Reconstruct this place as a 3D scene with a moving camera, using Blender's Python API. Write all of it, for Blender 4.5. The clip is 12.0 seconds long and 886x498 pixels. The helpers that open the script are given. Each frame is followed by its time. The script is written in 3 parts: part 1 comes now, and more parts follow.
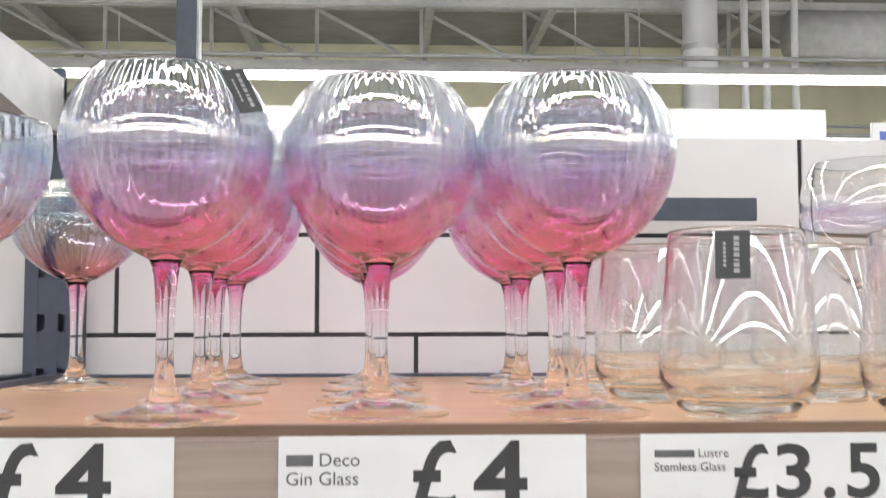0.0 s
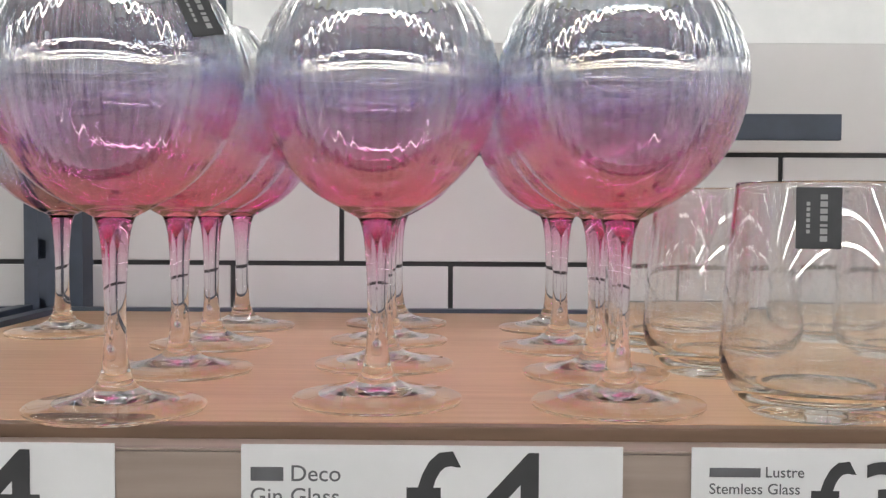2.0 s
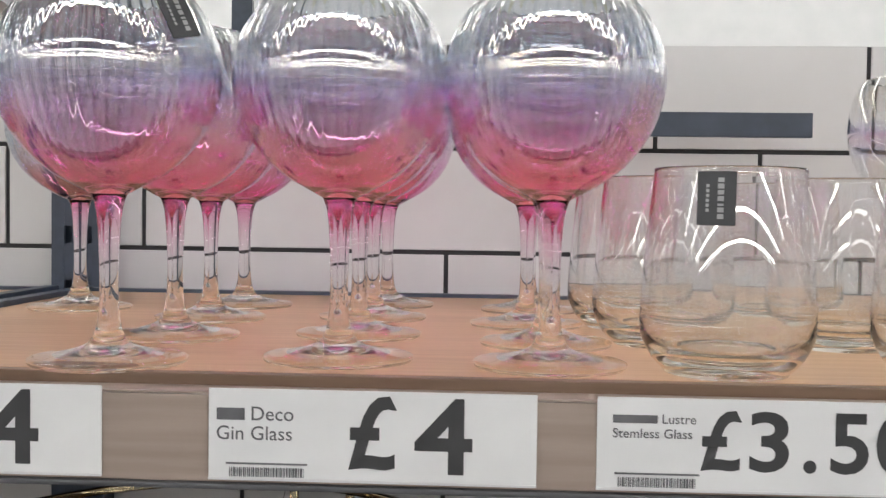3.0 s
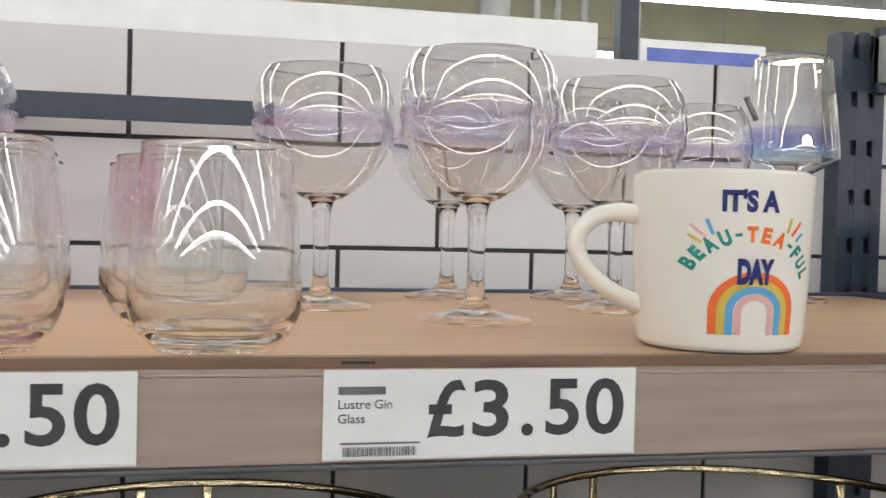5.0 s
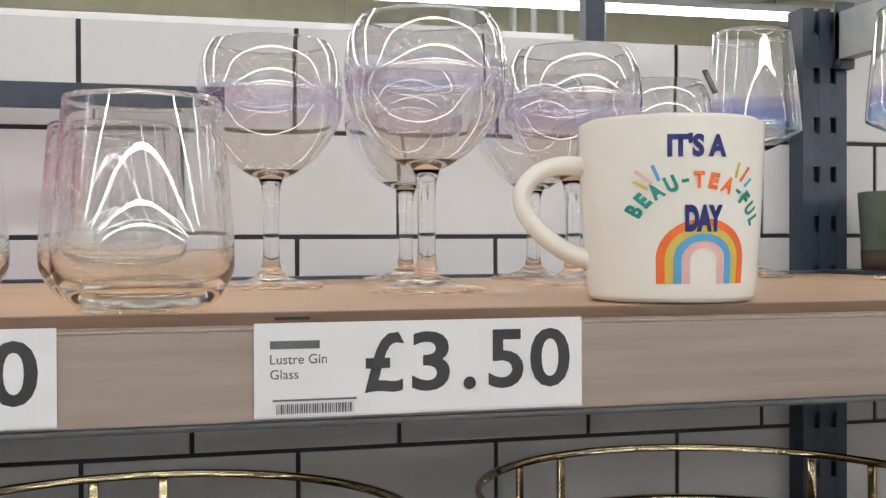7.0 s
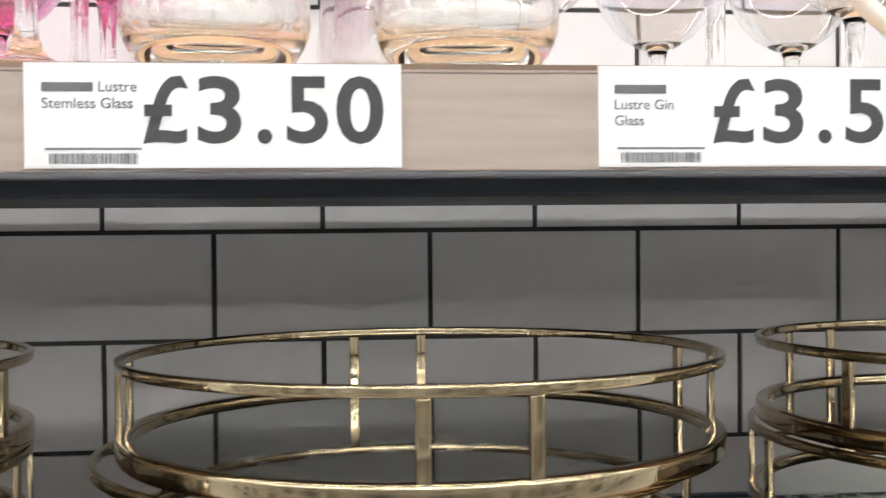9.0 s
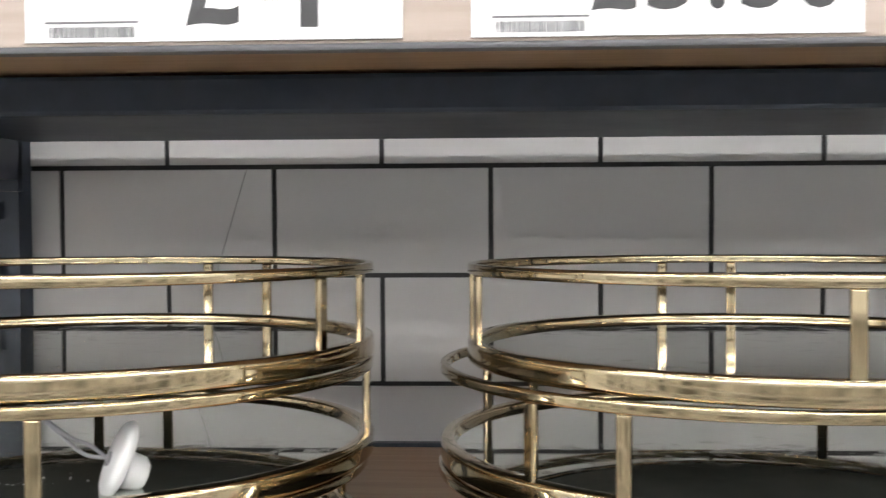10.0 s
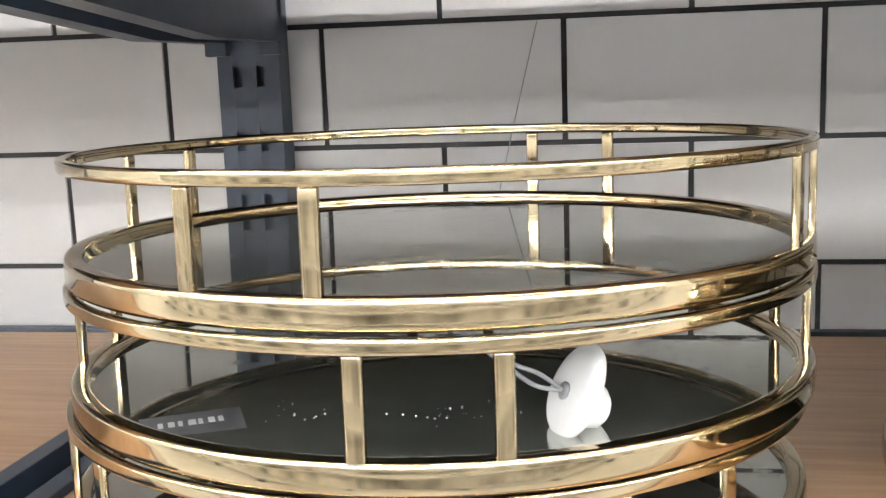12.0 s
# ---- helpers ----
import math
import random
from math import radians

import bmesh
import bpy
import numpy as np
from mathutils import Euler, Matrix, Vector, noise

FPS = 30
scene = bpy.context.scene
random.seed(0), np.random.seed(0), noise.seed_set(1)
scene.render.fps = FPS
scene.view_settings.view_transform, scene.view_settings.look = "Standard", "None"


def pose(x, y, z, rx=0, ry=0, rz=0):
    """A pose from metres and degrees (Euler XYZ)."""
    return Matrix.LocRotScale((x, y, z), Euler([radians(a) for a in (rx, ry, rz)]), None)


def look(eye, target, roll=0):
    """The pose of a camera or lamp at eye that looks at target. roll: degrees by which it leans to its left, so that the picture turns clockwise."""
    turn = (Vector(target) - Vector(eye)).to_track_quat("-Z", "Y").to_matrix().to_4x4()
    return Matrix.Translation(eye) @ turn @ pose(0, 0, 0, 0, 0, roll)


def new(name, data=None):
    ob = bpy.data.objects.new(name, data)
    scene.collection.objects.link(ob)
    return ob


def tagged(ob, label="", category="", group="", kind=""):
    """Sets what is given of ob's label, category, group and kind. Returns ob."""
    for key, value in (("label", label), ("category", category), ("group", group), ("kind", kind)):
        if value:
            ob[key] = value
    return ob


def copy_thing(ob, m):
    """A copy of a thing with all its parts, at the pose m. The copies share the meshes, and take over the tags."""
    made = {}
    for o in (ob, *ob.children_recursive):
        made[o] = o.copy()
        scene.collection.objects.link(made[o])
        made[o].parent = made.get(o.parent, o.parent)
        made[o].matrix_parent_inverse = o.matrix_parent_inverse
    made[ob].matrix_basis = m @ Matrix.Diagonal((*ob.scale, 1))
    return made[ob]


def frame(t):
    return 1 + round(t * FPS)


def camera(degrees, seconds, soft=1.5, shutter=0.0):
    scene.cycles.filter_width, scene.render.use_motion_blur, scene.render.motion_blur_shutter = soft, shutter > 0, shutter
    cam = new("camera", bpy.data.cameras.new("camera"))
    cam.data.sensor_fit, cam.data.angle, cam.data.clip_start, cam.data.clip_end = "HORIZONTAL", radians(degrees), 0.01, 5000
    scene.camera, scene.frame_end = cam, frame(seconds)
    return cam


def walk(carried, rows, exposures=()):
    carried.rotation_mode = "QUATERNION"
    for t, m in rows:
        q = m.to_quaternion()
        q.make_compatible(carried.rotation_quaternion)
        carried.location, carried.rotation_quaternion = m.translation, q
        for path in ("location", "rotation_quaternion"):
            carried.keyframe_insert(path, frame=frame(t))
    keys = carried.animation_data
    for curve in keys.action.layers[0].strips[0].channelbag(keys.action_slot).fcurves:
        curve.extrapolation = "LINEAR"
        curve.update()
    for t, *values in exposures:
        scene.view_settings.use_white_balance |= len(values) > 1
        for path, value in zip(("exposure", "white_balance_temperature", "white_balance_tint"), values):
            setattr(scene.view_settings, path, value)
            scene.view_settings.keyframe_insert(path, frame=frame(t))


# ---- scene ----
cam = camera(45.5, 12.0, 1.3, 0.2)
PATH = [
    (0, (0.071, -1.022, 1.445), (0.169, 0.971, 1.577), -0.1),
    (0.3, (0.067, -0.969, 1.471), (0.156, 1.021, 1.646), 0.1),
    (0.5, (0.07, -0.942, 1.48), (0.154, 1.048, 1.656), -0.1),
    (0.8, (0.075, -0.908, 1.476), (0.164, 1.083, 1.641), -0.1),
    (1, (0.08, -0.897, 1.472), (0.161, 1.096, 1.616), -0.2),
    (1.5, (0.089, -0.9, 1.473), (0.141, 1.099, 1.494), 0.1),
    (2, (0.098, -0.921, 1.479), (0.077, 1.077, 1.401), 0.3),
    (2.5, (0.107, -0.949, 1.479), (0.038, 1.049, 1.403), 0.4),
    (3, (0.142, -0.98, 1.469), (0.04, 1.016, 1.396), 0.8),
    (3.2, (0.16, -0.986, 1.463), (0.064, 1.011, 1.392), 1.5),
    (3.5, (0.199, -0.991, 1.457), (0.142, 1.007, 1.39), 1.8),
    (3.7, (0.225, -0.999, 1.459), (0.238, 1.0, 1.395), 2.2),
    (5.3, (0.358, -0.982, 1.455), (0.841, 0.959, 1.404), 1.0),
    (5.5, (0.36, -0.979, 1.452), (0.846, 0.961, 1.403), 0.9),
    (6, (0.364, -0.981, 1.45), (0.848, 0.959, 1.407), 0.5),
    (6.5, (0.374, -0.985, 1.442), (0.861, 0.954, 1.423), 0.0),
    (8.3, (0.344, -0.944, 1.365), (0.712, 1.022, 1.347), -0.6),
    (8.5, (0.334, -0.946, 1.355), (0.661, 1.027, 1.335), -0.5),
    (9, (0.301, -0.942, 1.329), (0.493, 1.048, 1.293), -0.5),
    (9.5, (0.251, -0.945, 1.305), (0.324, 1.054, 1.258), -0.5),
    (10, (0.193, -0.923, 1.291), (0.096, 1.073, 1.216), -0.3),
    (10.5, (0.139, -0.902, 1.288), (-0.108, 1.078, 1.142), -0.7),
    (11, (0.09, -0.878, 1.283), (-0.234, 1.079, 1.03), -0.9),
    (11.5, (0.067, -0.853, 1.291), (-0.271, 1.092, 0.973), -1.3),
    (12, (0.04, -0.825, 1.296), (-0.288, 1.118, 0.952), -2.1),
]
EXPOSURES = [(0.0, -0.5), (0.5, -0.95), (1.5, -1.1), (2.1, -1.0), (2.6, -0.95), (3.7, -0.95), (5.3, -0.9), (6.7, -0.9), (8.3, -0.5), (9.0, -0.1), (9.6, 0.33), (10.2, 0.52), (11.0, 0.98), (12.0, 1.2)]
walk(cam, [(t, look(eye, target, roll)) for t, eye, target, roll in PATH], EXPOSURES)

# ---- light ----
world = bpy.data.worlds.new("world")
scene.world = world
world.use_nodes = True
world.node_tree.nodes["Background"].inputs[0].default_value = (0.5, 0.52, 0.55, 1)
world.node_tree.nodes["Background"].inputs[1].default_value = 0.05
scene.cycles.max_bounces = 28
scene.cycles.transmission_bounces = 28
scene.cycles.transparent_max_bounces = 32
scene.cycles.glossy_bounces = 6

STRIP_ROWS = (-12.83, -10.0, -7.17, -4.33, -1.5, 1.33, 4.17, 7.0, 9.83)
STRIP_Z = 3.3
STRIP_POWER = 42.0


# ---- materials ----
def material(name, color=(0.5, 0.5, 0.5), rough=0.5, metal=0.0, spec=0.5):
    m = bpy.data.materials.new(name)
    m.use_nodes = True
    b = m.node_tree.nodes["Principled BSDF"]
    b.inputs["Base Color"].default_value = (*color, 1)
    b.inputs["Roughness"].default_value = rough
    b.inputs["Metallic"].default_value = metal
    b.inputs["Specular IOR Level"].default_value = spec
    return m, m.node_tree, b


def noise_tex(nt, scale, detail=4.0, stretch=(1, 1, 1), coord="Object"):
    tc = nt.nodes.new("ShaderNodeTexCoord")
    mp = nt.nodes.new("ShaderNodeMapping")
    mp.inputs["Scale"].default_value = stretch
    nt.links.new(tc.outputs[coord], mp.inputs[0])
    n = nt.nodes.new("ShaderNodeTexNoise")
    n.inputs["Scale"].default_value = scale
    n.inputs["Detail"].default_value = detail
    nt.links.new(mp.outputs[0], n.inputs["Vector"])
    return n


def ramp(nt, source, stops):
    r = nt.nodes.new("ShaderNodeValToRGB")
    e = r.color_ramp.elements
    while len(e) < len(stops):
        e.new(0.5)
    for i, (p, c) in enumerate(stops):
        e[i].position, e[i].color = p, (*c, 1)
    nt.links.new(source, r.inputs[0])
    return r


def bump(nt, b, source, strength, distance=0.001):
    n = nt.nodes.new("ShaderNodeBump")
    n.inputs["Strength"].default_value = strength
    n.inputs["Distance"].default_value = distance
    nt.links.new(source, n.inputs["Height"])
    nt.links.new(n.outputs[0], b.inputs["Normal"])


def mottled(name, dark, light, rough, scale, stretch=(1, 1, 1), bumps=0.0, metal=0.0, spread=(0.3, 0.7), rough_var=0.08, spec=0.5):
    m, nt, b = material(name, light, rough, metal, spec)
    n = noise_tex(nt, scale, 6.0, stretch)
    r = ramp(nt, n.outputs["Fac"], [(spread[0], dark), (spread[1], light)])
    nt.links.new(r.outputs[0], b.inputs["Base Color"])
    n2 = noise_tex(nt, scale * 0.23, 3.0)
    mr = nt.nodes.new("ShaderNodeMapRange")
    mr.inputs["To Min"].default_value, mr.inputs["To Max"].default_value = max(0.01, rough - rough_var), rough + rough_var
    nt.links.new(n2.outputs["Fac"], mr.inputs[0])
    nt.links.new(mr.outputs[0], b.inputs["Roughness"])
    if bumps:
        bump(nt, b, n.outputs["Fac"], bumps)
    return m


def wood(name, dark, light, rough=0.45):
    m, nt, b = material(name, light, rough)
    long_grain = noise_tex(nt, 30.0, 8.0, (0.35, 6.0, 6.0))
    broad = noise_tex(nt, 5.0, 3.0, (0.5, 3.0, 3.0))
    mix = nt.nodes.new("ShaderNodeMath")
    mix.operation = "MULTIPLY_ADD"
    mix.inputs[1].default_value = 0.6
    nt.links.new(long_grain.outputs["Fac"], mix.inputs[0])
    half = nt.nodes.new("ShaderNodeMath")
    half.operation = "MULTIPLY"
    half.inputs[1].default_value = 0.4
    nt.links.new(broad.outputs["Fac"], half.inputs[0])
    nt.links.new(half.outputs[0], mix.inputs[2])
    r = ramp(nt, mix.outputs[0], [(0.32, dark), (0.62, light)])
    nt.links.new(r.outputs[0], b.inputs["Base Color"])
    bump(nt, b, long_grain.outputs["Fac"], 0.12, 0.0005)
    return m


def glass(name, stops, film=0.0, low=0.0, high=0.2, rough=0.0, film_ior=1.75, flutes=0):
    """Clear glass with a tint that changes with the height above the foot; film: thickness of a lustre coat, in nm;
    flutes: count of dark shading lines painted into the tint.
    """
    m, nt, b = material(name, (1, 1, 1), rough)
    b.inputs["Transmission Weight"].default_value = 1.0
    b.inputs["IOR"].default_value = 1.48
    tc = nt.nodes.new("ShaderNodeTexCoord")
    sx = nt.nodes.new("ShaderNodeSeparateXYZ")
    nt.links.new(tc.outputs["Object"], sx.inputs[0])
    mr = nt.nodes.new("ShaderNodeMapRange")
    mr.inputs["From Min"].default_value, mr.inputs["From Max"].default_value = low, high
    nt.links.new(sx.outputs["Z"], mr.inputs[0])
    r = ramp(nt, mr.outputs[0], stops)
    tint = r.outputs[0]
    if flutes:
        # flutes' shading painted into the tint as dark lines, besides coat thickness in hollows
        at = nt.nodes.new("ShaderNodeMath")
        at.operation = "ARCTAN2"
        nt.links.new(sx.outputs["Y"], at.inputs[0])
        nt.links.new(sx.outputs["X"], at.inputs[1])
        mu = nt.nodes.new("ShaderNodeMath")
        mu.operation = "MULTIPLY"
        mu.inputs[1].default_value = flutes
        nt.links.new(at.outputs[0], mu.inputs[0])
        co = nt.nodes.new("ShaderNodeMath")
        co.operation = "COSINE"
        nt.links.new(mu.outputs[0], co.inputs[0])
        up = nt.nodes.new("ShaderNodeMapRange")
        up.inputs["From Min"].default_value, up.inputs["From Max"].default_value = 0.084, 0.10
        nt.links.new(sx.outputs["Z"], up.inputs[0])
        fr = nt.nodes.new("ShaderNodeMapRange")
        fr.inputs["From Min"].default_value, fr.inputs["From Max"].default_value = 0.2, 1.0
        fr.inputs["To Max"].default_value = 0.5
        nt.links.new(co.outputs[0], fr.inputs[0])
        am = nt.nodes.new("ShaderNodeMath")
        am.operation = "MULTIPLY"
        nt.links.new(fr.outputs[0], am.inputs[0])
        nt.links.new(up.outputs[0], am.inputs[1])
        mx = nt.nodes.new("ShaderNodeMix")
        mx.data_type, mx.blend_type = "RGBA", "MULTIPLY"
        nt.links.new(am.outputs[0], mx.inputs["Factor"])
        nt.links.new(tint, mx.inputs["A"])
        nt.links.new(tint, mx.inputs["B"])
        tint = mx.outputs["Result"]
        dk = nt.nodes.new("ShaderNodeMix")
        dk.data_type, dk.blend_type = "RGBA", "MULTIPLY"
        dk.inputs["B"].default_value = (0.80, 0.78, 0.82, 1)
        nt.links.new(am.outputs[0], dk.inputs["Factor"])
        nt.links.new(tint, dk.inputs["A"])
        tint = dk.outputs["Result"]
    nt.links.new(tint, b.inputs["Base Color"])
    if film:
        n = noise_tex(nt, 14.0, 2.0)
        mf = nt.nodes.new("ShaderNodeMapRange")
        mf.inputs["To Min"].default_value, mf.inputs["To Max"].default_value = film * 0.7, film * 1.3
        nt.links.new(n.outputs["Fac"], mf.inputs[0])
        nt.links.new(mf.outputs[0], b.inputs["Thin Film Thickness"])
        b.inputs["Thin Film IOR"].default_value = film_ior
    return m


CLEAR = (0.985, 0.99, 0.985)
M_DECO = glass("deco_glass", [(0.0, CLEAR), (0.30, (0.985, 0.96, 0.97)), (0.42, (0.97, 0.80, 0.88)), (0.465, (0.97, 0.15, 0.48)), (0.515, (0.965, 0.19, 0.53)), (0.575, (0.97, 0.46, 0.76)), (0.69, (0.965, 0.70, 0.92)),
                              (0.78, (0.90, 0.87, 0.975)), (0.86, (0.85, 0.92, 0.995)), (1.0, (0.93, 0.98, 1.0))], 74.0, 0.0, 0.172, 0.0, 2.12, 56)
M_STEM = glass("deco_stem_glass", [(0.0, CLEAR), (0.24, (0.985, 0.95, 0.965)), (0.36, (0.97, 0.70, 0.82)), (0.43, (0.95, 0.42, 0.64)), (0.465, (0.95, 0.32, 0.56)), (1.0, CLEAR)], 0.0, 0.0, 0.172)
M_CLEAR = glass("clear_glass", [(0.0, CLEAR), (1.0, CLEAR)])
M_THICK = glass("thick_base_glass", [(0.0, (0.985, 0.985, 0.93)), (0.18, (0.99, 0.99, 0.96)), (1.0, CLEAR)], 0.0, 0.0, 0.1)
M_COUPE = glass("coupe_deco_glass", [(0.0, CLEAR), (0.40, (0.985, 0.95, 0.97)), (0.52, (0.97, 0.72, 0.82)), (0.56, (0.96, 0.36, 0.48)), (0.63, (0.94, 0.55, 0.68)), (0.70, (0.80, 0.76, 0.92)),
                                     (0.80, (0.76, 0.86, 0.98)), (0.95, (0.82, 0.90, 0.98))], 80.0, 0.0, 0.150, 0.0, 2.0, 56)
M_LUSTRE = glass("lustre_glass", [(0.0, CLEAR), (0.64, CLEAR), (0.675, (0.84, 0.86, 0.97)), (0.72, (0.93, 0.84, 0.91)), (0.76, (0.87, 0.85, 0.96)), (0.79, CLEAR), (1.0, CLEAR)], 100.0, 0.0, 0.177, 0.0, 1.75)
M_TUMBLER = glass("tumbler_glass", [(0.0, (0.975, 0.98, 0.90)), (0.12, (0.985, 0.985, 0.95)), (0.2, CLEAR), (0.8, (0.99, 0.98, 0.99)), (1.0, CLEAR)], 88.0, 0.0, 0.1, 0.0, 1.72)
M_WINE = glass("wine_glass", [(0.0, CLEAR), (0.56, CLEAR), (0.58, (0.72, 0.90, 0.97)), (0.62, (0.62, 0.72, 0.95)), (0.68, (0.70, 0.68, 0.92)), (0.70, CLEAR), (1.0, CLEAR)], 115.0, 0.0, 0.222, 0.0, 1.75)

M_SHELF = wood("beech_board", (0.375, 0.222, 0.122), (0.515, 0.335, 0.20), 0.42)
M_BAND = wood("brown_edge_band", (0.11, 0.065, 0.04), (0.18, 0.11, 0.07), 0.45)
M_RAIL = wood("taupe_rail", (0.27, 0.21, 0.18), (0.37, 0.295, 0.255), 0.3)
M_LIP = mottled("rail_plastic", (0.055, 0.055, 0.062), (0.085, 0.085, 0.093), 0.35, 20.0)
M_STEEL = mottled("slate_steel", (0.023, 0.034, 0.055), (0.033, 0.047, 0.075), 0.42, 60.0, bumps=0.05)
M_STEEL_LIGHT = mottled("grey_steel", (0.30, 0.32, 0.33), (0.40, 0.42, 0.43), 0.35, 30.0)
M_BLACK = mottled("black_joint", (0.010, 0.010, 0.012), (0.02, 0.02, 0.022), 0.6, 40.0)
M_TILE = mottled("white_tile", (0.515, 0.51, 0.515), (0.565, 0.56, 0.565), 0.17, 9.0, rough_var=0.04)
M_PAPER = mottled("paper", (0.68, 0.68, 0.69), (0.74, 0.74, 0.75), 0.55, 25.0)
M_INK = mottled("ink", (0.032, 0.032, 0.035), (0.045, 0.045, 0.048), 0.6, 60.0)
M_INK_THIN = mottled("thin_ink", (0.10, 0.10, 0.11), (0.14, 0.14, 0.15), 0.6, 60.0)
M_CARD = mottled("charcoal_card", (0.040, 0.042, 0.046), (0.060, 0.062, 0.067), 0.6, 80.0)
M_CARD_INK = mottled("card_print", (0.30, 0.30, 0.31), (0.38, 0.38, 0.39), 0.6, 80.0)
M_MUG = mottled("cream_glaze", (0.78, 0.74, 0.67), (0.83, 0.80, 0.73), 0.16, 12.0, rough_var=0.04)
M_GREEN = mottled("green_glaze", (0.06, 0.085, 0.06), (0.10, 0.13, 0.09), 0.3, 40.0)
M_BROWN = mottled("brown_glaze", (0.05, 0.03, 0.02), (0.08, 0.05, 0.03), 0.4, 40.0)
M_NAVY = mottled("navy_print", (0.012, 0.02, 0.13), (0.02, 0.03, 0.17), 0.25, 90.0)
M_ORANGE = mottled("orange_print", (0.80, 0.14, 0.03), (0.86, 0.18, 0.045), 0.25, 90.0)
M_TEAL = mottled("teal_print", (0.02, 0.24, 0.20), (0.03, 0.29, 0.24), 0.25, 90.0)
M_YELLOW = mottled("yellow_print", (0.62, 0.46, 0.08), (0.68, 0.52, 0.11), 0.25, 90.0)
M_BLUE = mottled("blue_print", (0.10, 0.34, 0.60), (0.13, 0.39, 0.66), 0.25, 90.0)
M_PINK = mottled("pink_print", (0.74, 0.42, 0.40), (0.80, 0.48, 0.46), 0.25, 90.0)
M_PLASTIC = mottled("white_plastic", (0.60, 0.60, 0.61), (0.68, 0.68, 0.69), 0.35, 30.0)
M_CABLE = mottled("grey_cable", (0.20, 0.20, 0.22), (0.28, 0.28, 0.30), 0.35, 60.0)
M_THREAD = mottled("nylon_thread", (0.18, 0.18, 0.18), (0.24, 0.24, 0.24), 0.4, 60.0)

M_GOLD, nt_, b_ = material("gold_metal", (0.68, 0.555, 0.345), 0.08, 1.0)
g1 = noise_tex(nt_, 26.0, 2.0)
g2 = noise_tex(nt_, 420.0, 2.0)
gr = ramp(nt_, g1.outputs["Fac"], [(0.3, (0.40, 0.32, 0.20)), (0.7, (0.50, 0.41, 0.275))])
nt_.links.new(gr.outputs[0], b_.inputs["Base Color"])
bump(nt_, b_, g1.outputs["Fac"], 0.22, 0.0016)
gm = nt_.nodes.new("ShaderNodeMapRange")
gm.inputs["To Min"].default_value, gm.inputs["To Max"].default_value = 0.03, 0.11
nt_.links.new(g2.outputs["Fac"], gm.inputs[0])
nt_.links.new(gm.outputs[0], b_.inputs["Roughness"])

M_MIRROR, nt_, b_ = material("smoked_mirror", (0.54, 0.56, 0.52), 0.02, 0.93)
s1 = noise_tex(nt_, 90.0, 5.0)
sr = ramp(nt_, s1.outputs["Fac"], [(0.52, (0.02, 0.02, 0.02)), (0.72, (0.16, 0.16, 0.16))])
nt_.links.new(sr.outputs[0], b_.inputs["Roughness"])
M_UNDER = mottled("tray_underside", (0.055, 0.062, 0.052), (0.085, 0.092, 0.08), 0.7, 40.0)

M_FLOOR = mottled("vinyl_floor", (0.64, 0.64, 0.635), (0.74, 0.74, 0.735), 0.22, 3.0)
M_HALL = mottled("cream_hall_wall", (0.50, 0.48, 0.34), (0.58, 0.56, 0.41), 0.7, 2.0)
M_PALE = mottled("pale_hall_wall", (0.60, 0.61, 0.62), (0.68, 0.69, 0.70), 0.6, 2.0)
# for the unseen run: dark and pale blotches that vary what the gold reflects
M_RUN = mottled("pale_run", (0.22, 0.22, 0.21), (0.86, 0.85, 0.83), 0.6, 1.3, (2.0, 1, 0.7), spread=(0.36, 0.60))
M_DECK = mottled("grey_roof_deck", (0.22, 0.22, 0.21), (0.30, 0.30, 0.29), 0.7, 2.0)
M_TRUSS = mottled("grey_truss", (0.33, 0.33, 0.32), (0.42, 0.42, 0.41), 0.5, 8.0)
M_WHITE = mottled("white_paint", (0.60, 0.61, 0.61), (0.66, 0.66, 0.66), 0.5, 6.0)
M_SIGN = mottled("blue_sign", (0.06, 0.09, 0.35), (0.09, 0.13, 0.45), 0.4, 6.0)

M_STRIP, nt_, b_ = material("lamp_diffuser", (0.9, 0.9, 0.9), 0.5)
b_.inputs["Emission Color"].default_value = (1.0, 0.985, 0.96, 1)
b_.inputs["Emission Strength"].default_value = STRIP_POWER


# ---- mesh helpers ----
def mesh_of(name, bm, mat, smooth=False, recalc=True):
    me = bpy.data.meshes.new(name)
    if recalc:
        bmesh.ops.recalc_face_normals(bm, faces=bm.faces[:])
    bm.to_mesh(me)
    bm.free()
    if smooth:
        me.polygons.foreach_set("use_smooth", [True] * len(me.polygons))
        if smooth == "sharp":
            me.set_sharp_from_angle(angle=radians(30))
    me.materials.append(mat)
    return me


def part(name, bm, mat, parent=None, label="", smooth=False, recalc=True):
    ob = new(name, mesh_of(name, bm, mat, smooth, recalc))
    if parent:
        ob.parent = parent
    if label:
        ob["label"] = label
    return ob


def thing(name, label, category, m=None, group="", kind=""):
    ob = new(name)
    ob.empty_display_size = 0.05
    if m is not None:
        ob.matrix_basis = m
    return tagged(ob, label, category, group, kind)


def box(bm, x0, x1, y0, y1, z0, z1, bevel=0.0, seg=2):
    r = bmesh.ops.create_cube(bm, size=1.0)
    v = r["verts"]
    for p in v:
        p.co = Vector(((x0 + x1) / 2 + p.co.x * (x1 - x0), (y0 + y1) / 2 + p.co.y * (y1 - y0), (z0 + z1) / 2 + p.co.z * (z1 - z0)))
    if bevel:
        es = list({e for p in v for e in p.link_edges})
        bmesh.ops.bevel(bm, geom=es, offset=bevel, segments=seg, affect="EDGES", profile=0.7)
    return bm


